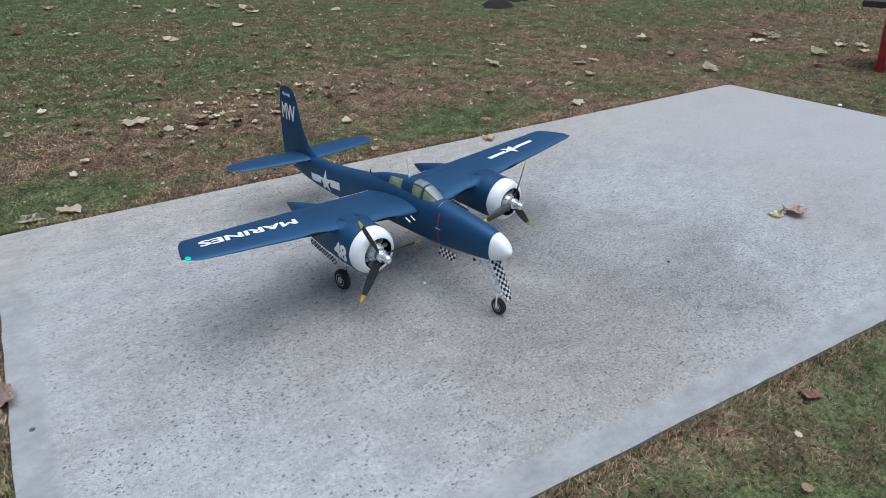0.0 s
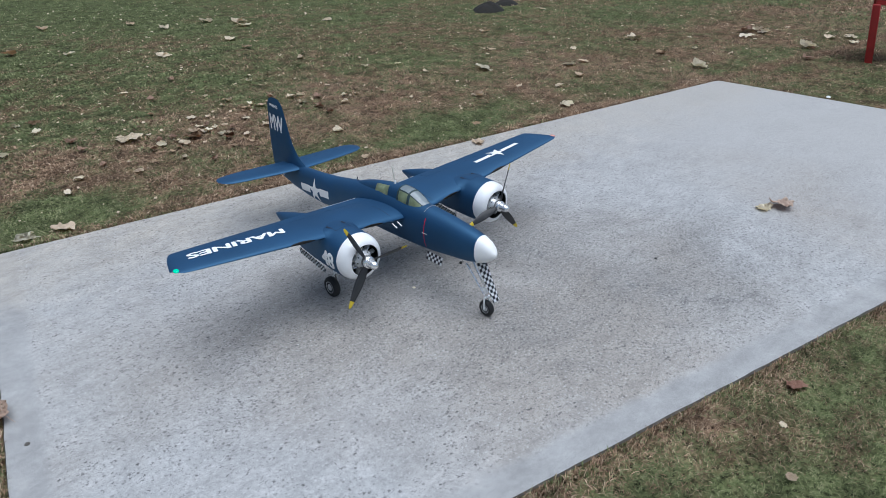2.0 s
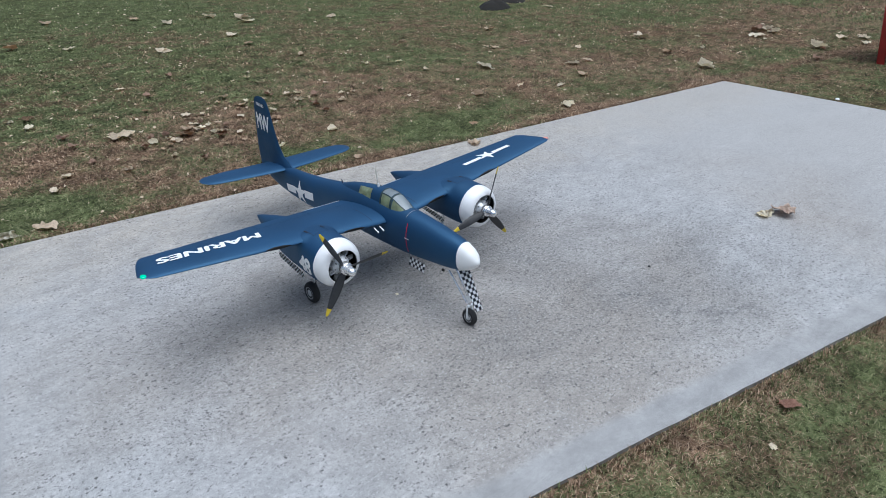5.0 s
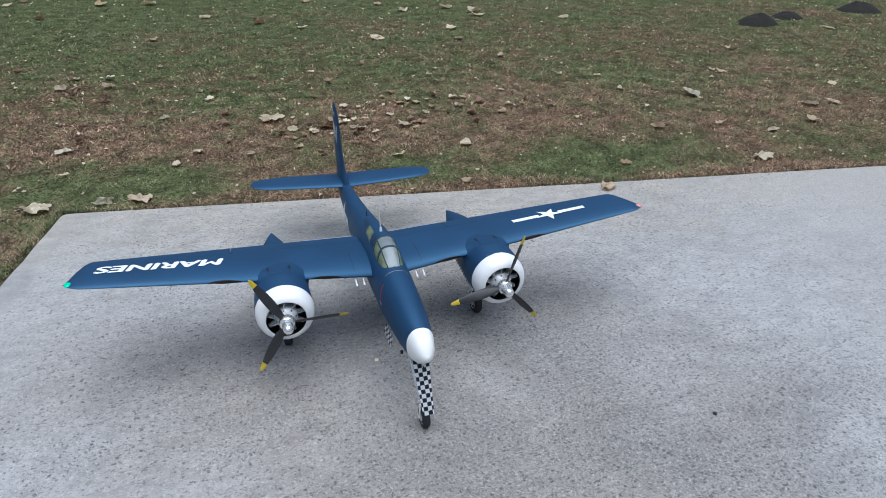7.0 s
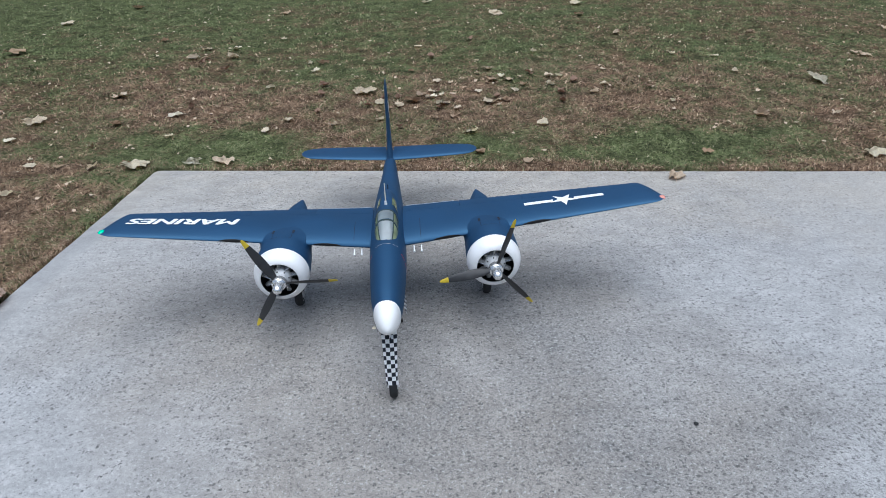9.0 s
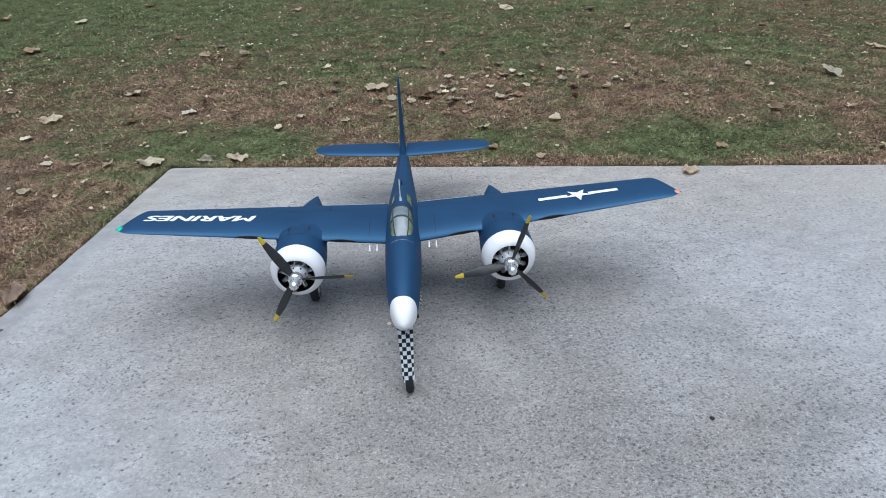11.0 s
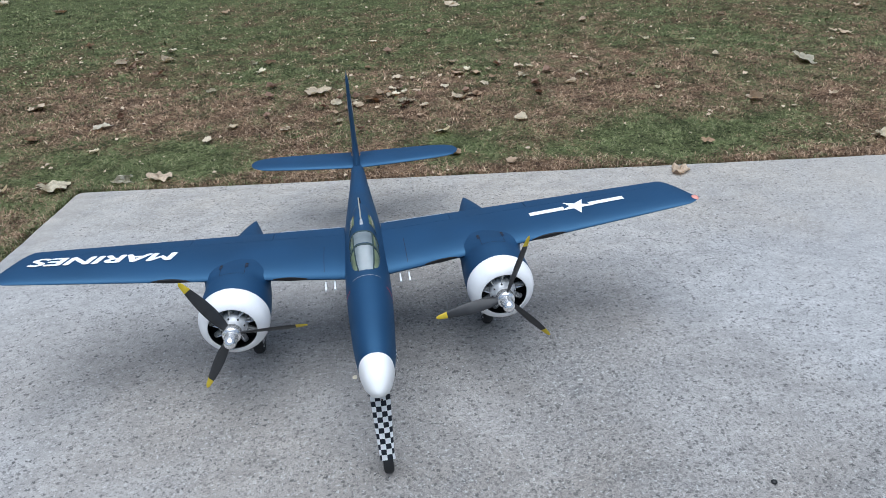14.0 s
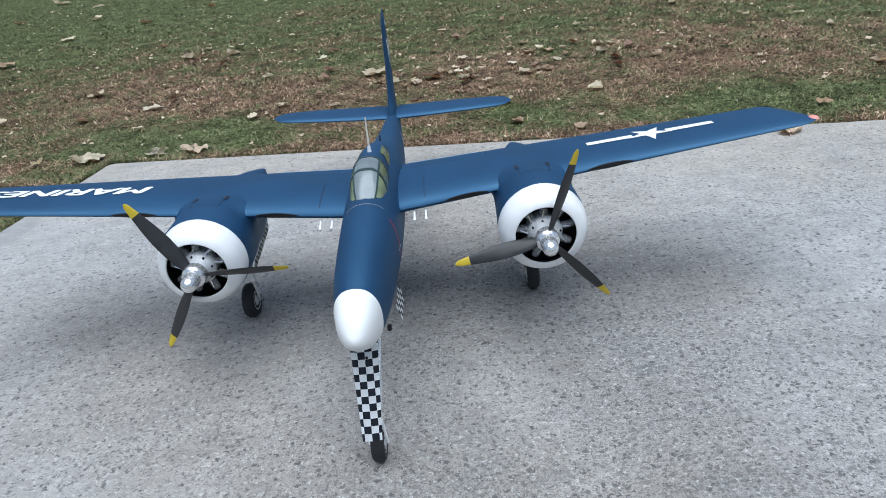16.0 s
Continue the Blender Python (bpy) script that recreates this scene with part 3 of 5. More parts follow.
# nose gear
nose_wheel = part("nose_wheel", lathe([(-0.008, 0.008), (-0.0085, 0.0155), (-0.010, 0.0185), (-0.0092, 0.0230), (-0.0055, 0.0260), (0, 0.0267), (0.0055, 0.0260), (0.0092, 0.0230), (0.010, 0.0185), (0.0085, 0.0155), (0.008, 0.008)], (0, 0.020, 0.0267), "x", 36), RUBBER, plane, "black rubber nose wheel")
for s in (-1, 1):
    part("wheel_hub", lathe([(s * 0.0078, 0.0155), (s * 0.0088, 0.0150), (s * 0.0085, 0.0135), (s * 0.0072, 0.0120), (s * 0.0072, 0.0095), (s * 0.009, 0.0085), (s * 0.011, 0.0045), (s * 0.0113, 0.001)], (0, 0.020, 0.0267), "x", 24), HUB, nose_wheel, "grey wheel hub")
leg = part("nose_strut", rod((0, 0.020, 0.062), (0, 0.056, 0.180), 0.0042, 0.0048), CHROME, plane, "bright metal nose leg")
for s in (-1, 1):
    part("fork_arm", rod((s * 0.0125, 0.020, 0.027), (s * 0.009, 0.022, 0.066), 0.0026), SILVER, leg)
    part("side_brace", rod((s * 0.008, 0.026, 0.078), (s * 0.014, 0.098, 0.160), 0.0040), CHROME, leg)
part("fork_crown", rod((-0.0105, 0.020, 0.066), (0.0105, 0.020, 0.066), 0.004), SILVER, leg)
part("strut_collar", rod((0, 0.0245, 0.078), (0, 0.030, 0.096), 0.0072), SILVER, leg)
bm = rod((0, 0.024, 0.066), (0, 0.046, 0.080), 0.0022)
part("torque_link", rod((0, 0.046, 0.080), (0, 0.034, 0.106), 0.0022, bm=bm), SILVER, leg)
part("nose_gear_door", checks(0.040, 0.0265, 14, 4, 0.00985, lambda u, v: (u, 0.050 - v * 0.52 + 6 * u * u, 0.190 - v * 0.875), 0.0100), (DECAL, CHECK), plane, "black and white chequered nose-gear door", smooth=False)
part("door_magnet", lathe([(0, 0.0022), (-0.0015, 0.002)], (0.003, 0.0335, 0.168), steps=8), BLACK, plane)
for s in (-1, 1):
    part("bay_door", checks(0.072, 0.072, 3, 8, 0.0092, lambda u, v: (s * (0.036 + 0.25 * v), 0.216 + u, 0.153 - v * 0.95)), (DECAL, CHECK), plane, "black and white chequered bay door", smooth=False)
    part("step_stub", block(s * 0.031 - 0.003, s * 0.031 + 0.003, 0.10, 0.108, 0.162, 0.170, bevel=0.001), BLACK, plane)


# ---- concrete pad ----
PAD = [(-1.087, 1.527), (3.205, 1.02), (3.384, -1.185), (-1.377, -0.380)]


def pad_edge(x, y):
    """Metres inside the pad's nearest edge (outside: minus)."""
    best = 1e9
    for (ax, ay), (bx, by) in zip(PAD, PAD[1:] + PAD[:1]):
        ex, ey = bx - ax, by - ay
        best = min(best, ((y - ay) * ex - (x - ax) * ey) / -math.hypot(ex, ey))
    return best


def concrete():
    m = bpy.data.materials.new("broomed_concrete")
    m.use_nodes = True
    n, l = m.node_tree.nodes, m.node_tree.links
    b = n["Principled BSDF"]
    geo = n.new("ShaderNodeNewGeometry")
    # a smooth trowelled margin along the two near edges
    least = None
    for (ax, ay), (bx, by) in ((PAD[2], PAD[3]), (PAD[3], PAD[0])):
        ex, ey = bx - ax, by - ay
        k = math.hypot(ex, ey)
        dot = n.new("ShaderNodeVectorMath")
        dot.operation = "DOT_PRODUCT"
        l.new(geo.outputs["Position"], dot.inputs[0])
        dot.inputs[1].default_value = (ey / k, -ex / k, 0)
        off = n.new("ShaderNodeMath")
        off.operation = "SUBTRACT"
        l.new(dot.outputs["Value"], off.inputs[0])
        off.inputs[1].default_value = (ax * ey - ay * ex) / k
        if least is None:
            least = off
        else:
            mn = n.new("ShaderNodeMath")
            mn.operation = "MINIMUM"
            l.new(least.outputs[0], mn.inputs[0])
            l.new(off.outputs[0], mn.inputs[1])
            least = mn
    wob = n.new("ShaderNodeTexNoise")
    wob.inputs["Scale"].default_value, wob.inputs["Detail"].default_value = 14, 4
    l.new(geo.outputs["Position"], wob.inputs["Vector"])
    add = n.new("ShaderNodeMath")
    add.operation = "MULTIPLY_ADD"
    l.new(wob.outputs["Fac"], add.inputs[0])
    add.inputs[1].default_value = 0.03
    l.new(least.outputs[0], add.inputs[2])
    inner = n.new("ShaderNodeMapRange")
    inner.interpolation_type = "SMOOTHSTEP"
    inner.inputs["From Min"].default_value, inner.inputs["From Max"].default_value = 0.085, 0.125
    l.new(add.outputs[0], inner.inputs["Value"])
    # broad stains, mottling and fine pits
    def noise_tex(scale, detail, rough=0.55, stretch=None):
        t = n.new("ShaderNodeTexNoise")
        t.inputs["Scale"].default_value, t.inputs["Detail"].default_value, t.inputs["Roughness"].default_value = scale, detail, rough
        if stretch:
            mp = n.new("ShaderNodeMapping")
            mp.inputs["Scale"].default_value = stretch
            mp.inputs["Rotation"].default_value = (0, 0, radians(7))
            l.new(geo.outputs["Position"], mp.inputs["Vector"])
            l.new(mp.outputs["Vector"], t.inputs["Vector"])
        else:
            l.new(geo.outputs["Position"], t.inputs["Vector"])
        return t
    def ranged(source, a0, a1, b0, b1, smooth=False):
        r = n.new("ShaderNodeMapRange")
        r.interpolation_type = "SMOOTHSTEP" if smooth else "LINEAR"
        for key, value in (("From Min", a0), ("From Max", a1), ("To Min", b0), ("To Max", b1)):
            r.inputs[key].default_value = value
        l.new(source, r.inputs["Value"])
        return r.outputs["Result"]

    def sums(op, p, q):
        r = n.new("ShaderNodeMath")
        r.operation = op
        for k, v in enumerate((p, q)):
            if isinstance(v, (int, float)):
                r.inputs[k].default_value = v
            else:
                l.new(v, r.inputs[k])
        return r.outputs[0]

    def mixed(fac, p, q, blend="MIX"):
        r = n.new("ShaderNodeMix")
        r.data_type, r.blend_type = "RGBA", blend
        for key, v in (("Factor", fac), ("A", p), ("B", q)):
            if isinstance(v, (tuple, float)):
                r.inputs[key].default_value = v
            else:
                l.new(v, r.inputs[key])
        return r.outputs["Result"]

    broad, warm, patch = noise_tex(1.15, 9, 0.62), noise_tex(0.9, 5), noise_tex(2.4, 9, 0.72, (0.6, 1.3, 1))
    mid_size, cloud = noise_tex(13, 6, 0.7, (0.7, 1.25, 1)), noise_tex(5.5, 7, 0.7)
    mottle, flecks, grit = noise_tex(70, 6, 0.76), noise_tex(130, 3, 0.7), noise_tex(480, 2, 0.7)
    pores = noise_tex(330, 3, 0.6)
    inside = inner.outputs["Result"]
    def near(x, y, r0, r1):
        """1 close to a place of the pad, 0 from r1 on."""
        gap = n.new("ShaderNodeVectorMath")
        gap.operation = "DISTANCE"
        l.new(geo.outputs["Position"], gap.inputs[0])
        gap.inputs[1].default_value = (x, y, 0)
        return ranged(gap.outputs["Value"], r0, r1, 1.0, 0.0, True)

    # the most worn stretch lies before the middle of the pad, with rougher spots in it
    worn = near(0.40, -0.15, 0.15, 1.15)
    rough_here = sums("ADD", broad.outputs["Fac"], patch.outputs["Fac"])
    rough_here = sums("ADD", rough_here, sums("SUBTRACT", sums("MULTIPLY", worn, 0.40), 0.22))
    scabbed = 0.0
    for spot in ((0.57, -0.31, 0.02, 0.24), (0.50, -0.14, 0.02, 0.16), (0.14, -0.01, 0.0, 0.13), (0.42, 0.08, 0.0, 0.22), (0.48, 0.24, 0.0, 0.20), (0.70, -0.48, 0.0, 0.20)):
        scabbed = sums("ADD", scabbed, near(*spot))
    rough_here = sums("ADD", rough_here, sums("MULTIPLY", scabbed, 0.44))
    rough_here = sums("ADD", rough_here, sums("MULTIPLY", sums("SUBTRACT", cloud.outputs["Fac"], 0.5), 0.8))
    # next to the trowelled margin the laitance is still whole and pale
    whole = ranged(least.outputs[0], 0.15, 0.52, 0.0, 1.0, True)
    rough_here = sums("MULTIPLY", sums("MULTIPLY", ranged(rough_here, 0.55, 1.40, 0.0, 1.0), inside), sums("ADD", sums("MULTIPLY", whole, 0.5), 0.5))
    # pits grow in number where the surface is rough
    def pitting(scale, least_share, most_share, depth_):
        """Separate pits of uneven size and outline; a rougher surface has more of them."""
        warp = n.new("ShaderNodeTexNoise")
        warp.inputs["Scale"].default_value, warp.inputs["Detail"].default_value = scale * 1.6, 2
        l.new(geo.outputs["Position"], warp.inputs["Vector"])
        shift = n.new("ShaderNodeVectorMath")
        shift.operation = "MULTIPLY_ADD"
        l.new(warp.outputs["Color"], shift.inputs[0])
        shift.inputs[1].default_value = (1.9 / scale, 1.3 / scale, 0)
        l.new(geo.outputs["Position"], shift.inputs[2])
        cells = n.new("ShaderNodeTexVoronoi")
        cells.voronoi_dimensions = "2D"
        cells.inputs["Scale"].default_value = scale
        l.new(shift.outputs["Vector"], cells.inputs["Vector"])
        draw = n.new("ShaderNodeSeparateColor")
        l.new(cells.outputs["Color"], draw.inputs["Color"])
        crowd = sums("ADD", rough_here, sums("MULTIPLY", sums("SUBTRACT", mid_size.outputs["Fac"], 0.5), 1.3))
        share = ranged(crowd, 0.05, 0.95, least_share, most_share)
        there = sums("LESS_THAN", draw.outputs["Red"], share)
        size = ranged(draw.outputs["Green"], 0.0, 1.0, 0.20, 0.52)
        dip = ranged(sums("SUBTRACT", cells.outputs["Distance"], size), -0.16, 0.02, 1.0, 0.0, True)
        return sums("MULTIPLY", sums("MULTIPLY", dip, there), ranged(draw.outputs["Blue"], 0.0, 1.0, 0.35 * depth_, depth_))

    hole = pitting(112, 0.04, 0.95, 1.0)
    pore = sums("MAXIMUM", pitting(230, 0.08, 0.85, 0.85), ranged(sums("ADD", pores.outputs["Fac"], sums("MULTIPLY", rough_here, -0.06)), 0.335, 0.425, 0.45, 0.0, True))
    hole = sums("MULTIPLY", sums("MAXIMUM", hole, pore), sums("ADD", sums("MULTIPLY", inside, 0.74), 0.16))
    ramp = n.new("ShaderNodeValToRGB")
    el = ramp.color_ramp.elements
    el[0].position, el[0].color = 0.30, (0.35, 0.342, 0.338, 1)
    el[1].position, el[1].color = 0.70, (0.455, 0.452, 0.450, 1)
    el.new(0.5).color = (0.425, 0.420, 0.416, 1)
    l.new(broad.outputs["Fac"], ramp.inputs["Fac"])
    col = ramp.outputs["Color"]
    col = mixed(sums("MULTIPLY", sums("SUBTRACT", 1.0, whole), sums("MULTIPLY", inside, 0.7)), col, (0.43, 0.43, 0.427, 1))
    col = mixed(sums("MULTIPLY", sums("SUBTRACT", 1.0, inside), 0.7), col, (0.315, 0.312, 0.306, 1))
    # a warm rust-brown stain, darkened further for the shade under the airplane
    stain_and_shade = sums("ADD", warm.outputs["Fac"], sums("SUBTRACT", sums("MULTIPLY", near(0.12, 0.25, 0.25, 1.3), 0.28), 0.12))
    col = mixed(sums("MULTIPLY", ranged(stain_and_shade, 0.40, 0.66, 0.0, 0.75), inside), col, (0.345, 0.308, 0.270, 1))
    # tan silt along the edge under the lawn
    sep = n.new("ShaderNodeSeparateXYZ")
    l.new(geo.outputs["Position"], sep.inputs[0])
    along = sums("ADD", sep.outputs["Y"], sums("MULTIPLY", sep.outputs["X"], 0.118))
    silt = sums("ADD", ranged(along, 0.55, 1.38, -0.2, 0.45, True), sums("SUBTRACT", cloud.outputs["Fac"], 0.35))
    col = mixed(ranged(silt, 0.05, 0.75, 0.0, 0.8), col, (0.43, 0.385, 0.325, 1))
    blot = ranged(sums("ADD", patch.outputs["Fac"], sums("MULTIPLY", cloud.outputs["Fac"], 0.4)), 0.70, 0.96, 0.0, 0.60)
    blot = sums("MULTIPLY", blot, ranged(worn, 0.0, 0.8, 0.3, 1.0))
    col = mixed(sums("MULTIPLY", blot, inside), col, (0.20, 0.197, 0.195, 1))
    # dark scabs where the skin has broken up
    scab = sums("MULTIPLY", scabbed, ranged(mid_size.outputs["Fac"], 0.51, 0.60, 0.0, 0.55, True))
    col = mixed(sums("MULTIPLY", scab, inside), col, (0.17, 0.168, 0.168, 1))
    shade = ranged(mottle.outputs["Fac"], 0.28, 0.72, 0.76, 1.22)
    shade = sums("ADD", sums("MULTIPLY", sums("SUBTRACT", shade, 1.0), sums("ADD", sums("MULTIPLY", inside, 0.5), 0.5)), 1.0)
    col = mixed(1.0, col, shade, "MULTIPLY")
    middling = ranged(mid_size.outputs["Fac"], 0.3, 0.7, 0.78, 1.20)
    # the far end is smoother and cleaner
    used = ranged(sep.outputs["X"], 0.9, 2.6, 1.0, 0.45, True)
    col = mixed(sums("MULTIPLY", sums("ADD", sums("MULTIPLY", inside, 0.25), 0.75), used), col, mixed(1.0, col, middling, "MULTIPLY"))
    col = mixed(used, col, mixed(1.0, col, ranged(cloud.outputs["Fac"], 0.3, 0.7, 0.87, 1.10), "MULTIPLY"))
    col = mixed(sums("MULTIPLY", sums("SUBTRACT", 1.0, used), 0.9), col, (0.39, 0.372, 0.350, 1))
    hole = sums("MULTIPLY", hole, used)
    col = mixed(hole, col, (0.085, 0.082, 0.082, 1))
    col = mixed(sums("MULTIPLY", ranged(flecks.outputs["Fac"], 0.57, 0.67, 0.0, 0.60), sums("ADD", sums("MULTIPLY", inside, 0.9), 0.1)), col, (0.66, 0.66, 0.65, 1))
    col = mixed(1.0, col, ranged(grit.outputs["Fac"], 0.3, 0.7, 0.74, 1.24), "MULTIPLY")
    l.new(col, b.inputs["Base Color"])
    b.inputs["Roughness"].default_value = 0.85
    bp = n.new("ShaderNodeBump")
    bp.inputs["Distance"].default_value = 0.0012
    bp.inputs["Strength"].default_value = 0.8
    l.new(sums("SUBTRACT", sums("MULTIPLY", mottle.outputs["Fac"], 0.6), hole), bp.inputs["Height"])
    l.new(bp.outputs["Normal"], b.inputs["Normal"])
    return m


def pad_ring(z, inset, wear):
    """Points round the slab, corners rounded, with a slightly worn line."""
    mid = Vector((sum(p[0] for p in PAD) / 4, sum(p[1] for p in PAD) / 4))
    out = []
    for i in range(4):
        p0, p, p1 = (Vector(PAD[(i + k) % 4]) for k in (-1, 0, 1))
        d0, d1 = (p0 - p).normalized(), (p1 - p).normalized()
        for k in range(5):
            f = k / 4
            out.append(p + d0 * 0.03 * (1 - f) ** 2 + d1 * 0.03 * f**2)
        count = int((p1 - p).length / 0.05)
        for k in range(1, count):
            out.append(p + (p1 - p) * (0.03 + (k / count) * ((p1 - p).length - 0.06)) / (p1 - p).length)
    ring = []
    for q in out:
        w = wear * (0.5 + noise.noise((q.x * 9, q.y * 9, 4.0)) + 0.6 * noise.noise((q.x * 31, q.y * 31, 1.0)))
        q = q + (mid - q).normalized() * (inset + max(0, w))
        ring.append((q.x, q.y, z))
    return ring


bm = loft([pad_ring(-0.13, 0, 0), pad_ring(-0.006, 0, 0.002), pad_ring(0.0, 0.003, 0.004)])
bmesh.ops.recalc_face_normals(bm, faces=bm.faces)
# sides and chamfer are coloured dark for the shaded gap along the grass
for f in bm.faces:
    f.normal_update()
    f.material_index = 1 if f.normal.z < 0.9 else 0
SLAB_SIDE = material("shade_dark_slab_side", (0.10, 0.09, 0.08), 0.95, vary=0.4, vary_scale=25, bump=0.6, bump_scale=120)
tagged(part("pavement", bm, (concrete(), SLAB_SIDE), None, smooth=False), "weathered grey broomed concrete pad with smooth margin", "concrete pad", kind="structure")

# ---- turf ----
def turf(name, ground):
    """Dormant lawn: green and straw mixed by wide patches; for the sheet of ground and for the blades."""
    m = bpy.data.materials.new(name)
    m.use_nodes = True
    n, l = m.node_tree.nodes, m.node_tree.links
    b = n["Principled BSDF"]
    geo = n.new("ShaderNodeNewGeometry")
    sep = n.new("ShaderNodeSeparateXYZ")
    l.new(geo.outputs["Position"], sep.inputs[0])
    wide = n.new("ShaderNodeTexNoise")
    wide.inputs["Scale"].default_value, wide.inputs["Detail"].default_value, wide.inputs["Roughness"].default_value = 1.1, 6, 0.6
    l.new(geo.outputs["Position"], wide.inputs["Vector"])

    def bell(centre, width, tilt, gain):
        """A band of dry turf along x, about y = centre + tilt * x."""
        a = n.new("ShaderNodeMath")
        a.operation = "MULTIPLY_ADD"
        l.new(sep.outputs["X"], a.inputs[0])
        a.inputs[1].default_value = -tilt
        l.new(sep.outputs["Y"], a.inputs[2])
        c = n.new("ShaderNodeMath")
        c.operation = "SUBTRACT"
        l.new(a.outputs[0], c.inputs[0])
        c.inputs[1].default_value = centre
        d = n.new("ShaderNodeMath")
        d.operation = "ABSOLUTE"
        l.new(c.outputs[0], d.inputs[0])
        e = n.new("ShaderNodeMapRange")
        e.interpolation_type = "SMOOTHSTEP"
        e.inputs["From Min"].default_value, e.inputs["From Max"].default_value = 0, width
        e.inputs["To Min"].default_value, e.inputs["To Max"].default_value = gain, 0
        l.new(d.outputs[0], e.inputs["Value"])
        return e.outputs["Result"]

    tuft = n.new("ShaderNodeTexNoise")
    tuft.inputs["Scale"].default_value, tuft.inputs["Detail"].default_value = 5.5, 4
    l.new(geo.outputs["Position"], tuft.inputs["Vector"])
    blend = n.new("ShaderNodeMath")
    blend.operation = "MULTIPLY_ADD"
    l.new(tuft.outputs["Fac"], blend.inputs[0])
    blend.inputs[1].default_value = 0.9
    strong = n.new("ShaderNodeMath")
    strong.operation = "MULTIPLY"
    l.new(wide.outputs["Fac"], strong.inputs[0])
    strong.inputs[1].default_value = 1.4
    l.new(strong.outputs[0], blend.inputs[2])
    clump = n.new("ShaderNodeTexNoise")
    clump.inputs["Scale"].default_value, clump.inputs["Detail"].default_value, clump.inputs["Roughness"].default_value = 17, 5, 0.65
    l.new(geo.outputs["Position"], clump.inputs["Vector"])
    total = n.new("ShaderNodeMath")
    total.operation = "MULTIPLY_ADD"
    l.new(clump.outputs["Fac"], total.inputs[0])
    total.inputs[1].default_value = 0.75
    l.new(blend.outputs[0], total.inputs[2])
    total = total.outputs[0]
    for band in ((2.28, 1.0, -0.10, 0.15), (3.6, 1.5, -0.12, -0.05), (-0.63, 0.12, -0.169, 0.07), (1.45, 0.13, -0.118, 0.30), (-1.20, 0.62, -0.169, -0.46)):
        s = n.new("ShaderNodeMath")
        l.new(total, s.inputs[0])
        l.new(bell(*band), s.inputs[1])
        total = s.outputs[0]
    # lusher and barer patches: x, y, radius, dryness
    for px, py, r, gain in ((-1.06, 1.80, 0.55, -0.36), (-0.72, 1.74, 0.38, -0.34), (1.20, 1.56, 0.42, -0.46), (1.68, 1.52, 0.40, -0.38), (0.38, 1.66, 0.28, -0.24), (2.37, 3.40, 0.60, 0.28),
                            (-0.45, 2.00, 0.42, 0.16), (0.40, 2.10, 0.50, 0.12), (-1.55, 1.15, 0.55, 0.30), (-1.50, 0.60, 0.50, 0.20), (-0.30, 3.10, 0.60, -0.14), (0.30, -0.95, 0.30, 0.12)):
        dist = n.new("ShaderNodeVectorMath")
        dist.operation = "DISTANCE"
        l.new(geo.outputs["Position"], dist.inputs[0])
        dist.inputs[1].default_value = (px, py, 0)
        e = n.new("ShaderNodeMapRange")
        e.interpolation_type = "SMOOTHSTEP"
        e.inputs["From Min"].default_value, e.inputs["From Max"].default_value = 0.1 * r, r
        e.inputs["To Min"].default_value, e.inputs["To Max"].default_value = gain, 0
        l.new(dist.outputs["Value"], e.inputs["Value"])
        s = n.new("ShaderNodeMath")
        l.new(total, s.inputs[0])
        l.new(e.outputs["Result"], s.inputs[1])
        total = s.outputs[0]
    far = n.new("ShaderNodeMapRange")
    far.inputs["From Min"].default_value, far.inputs["From Max"].default_value = 3.0, 6.5
    far.inputs["To Min"].default_value, far.inputs["To Max"].default_value = 0.0, -0.22
    l.new(sep.outputs["Y"], far.inputs["Value"])
    s = n.new("ShaderNodeMath")
    l.new(total, s.inputs[0])
    l.new(far.outputs["Result"], s.inputs[1])
    # greener away to the west
    slant = n.new("ShaderNodeMath")
    slant.operation = "MULTIPLY_ADD"
    l.new(sep.outputs["X"], slant.inputs[0])
    slant.inputs[1].default_value = -0.7
    l.new(sep.outputs["Y"], slant.inputs[2])
    west = n.new("ShaderNodeMapRange")
    west.inputs["From Min"].default_value, west.inputs["From Max"].default_value = 5.5, 9.5
    west.inputs["To Min"].default_value, west.inputs["To Max"].default_value = 0.04, -0.50
    l.new(slant.outputs[0], west.inputs["Value"])
    both = n.new("ShaderNodeMath")
    l.new(s.outputs[0], both.inputs[0])
    l.new(west.outputs["Result"], both.inputs[1])
    s = both
    dry = n.new("ShaderNodeMapRange")
    dry.inputs["From Min"].default_value, dry.inputs["From Max"].default_value = 1.33, 1.84
    l.new(s.outputs[0], dry.inputs["Value"])

    def ramp(stops, source):
        r = n.new("ShaderNodeValToRGB")
        el = r.color_ramp.elements
        el[0].position, el[0].color = stops[0][0], (*stops[0][1], 1)
        el[1].position, el[1].color = stops[-1][0], (*stops[-1][1], 1)
        for p, c in stops[1:-1]:
            el.new(p).color = (*c, 1)
        l.new(source, r.inputs["Fac"])
        return r.outputs["Color"]

    mix = n.new("ShaderNodeMix")
    mix.data_type = "RGBA"
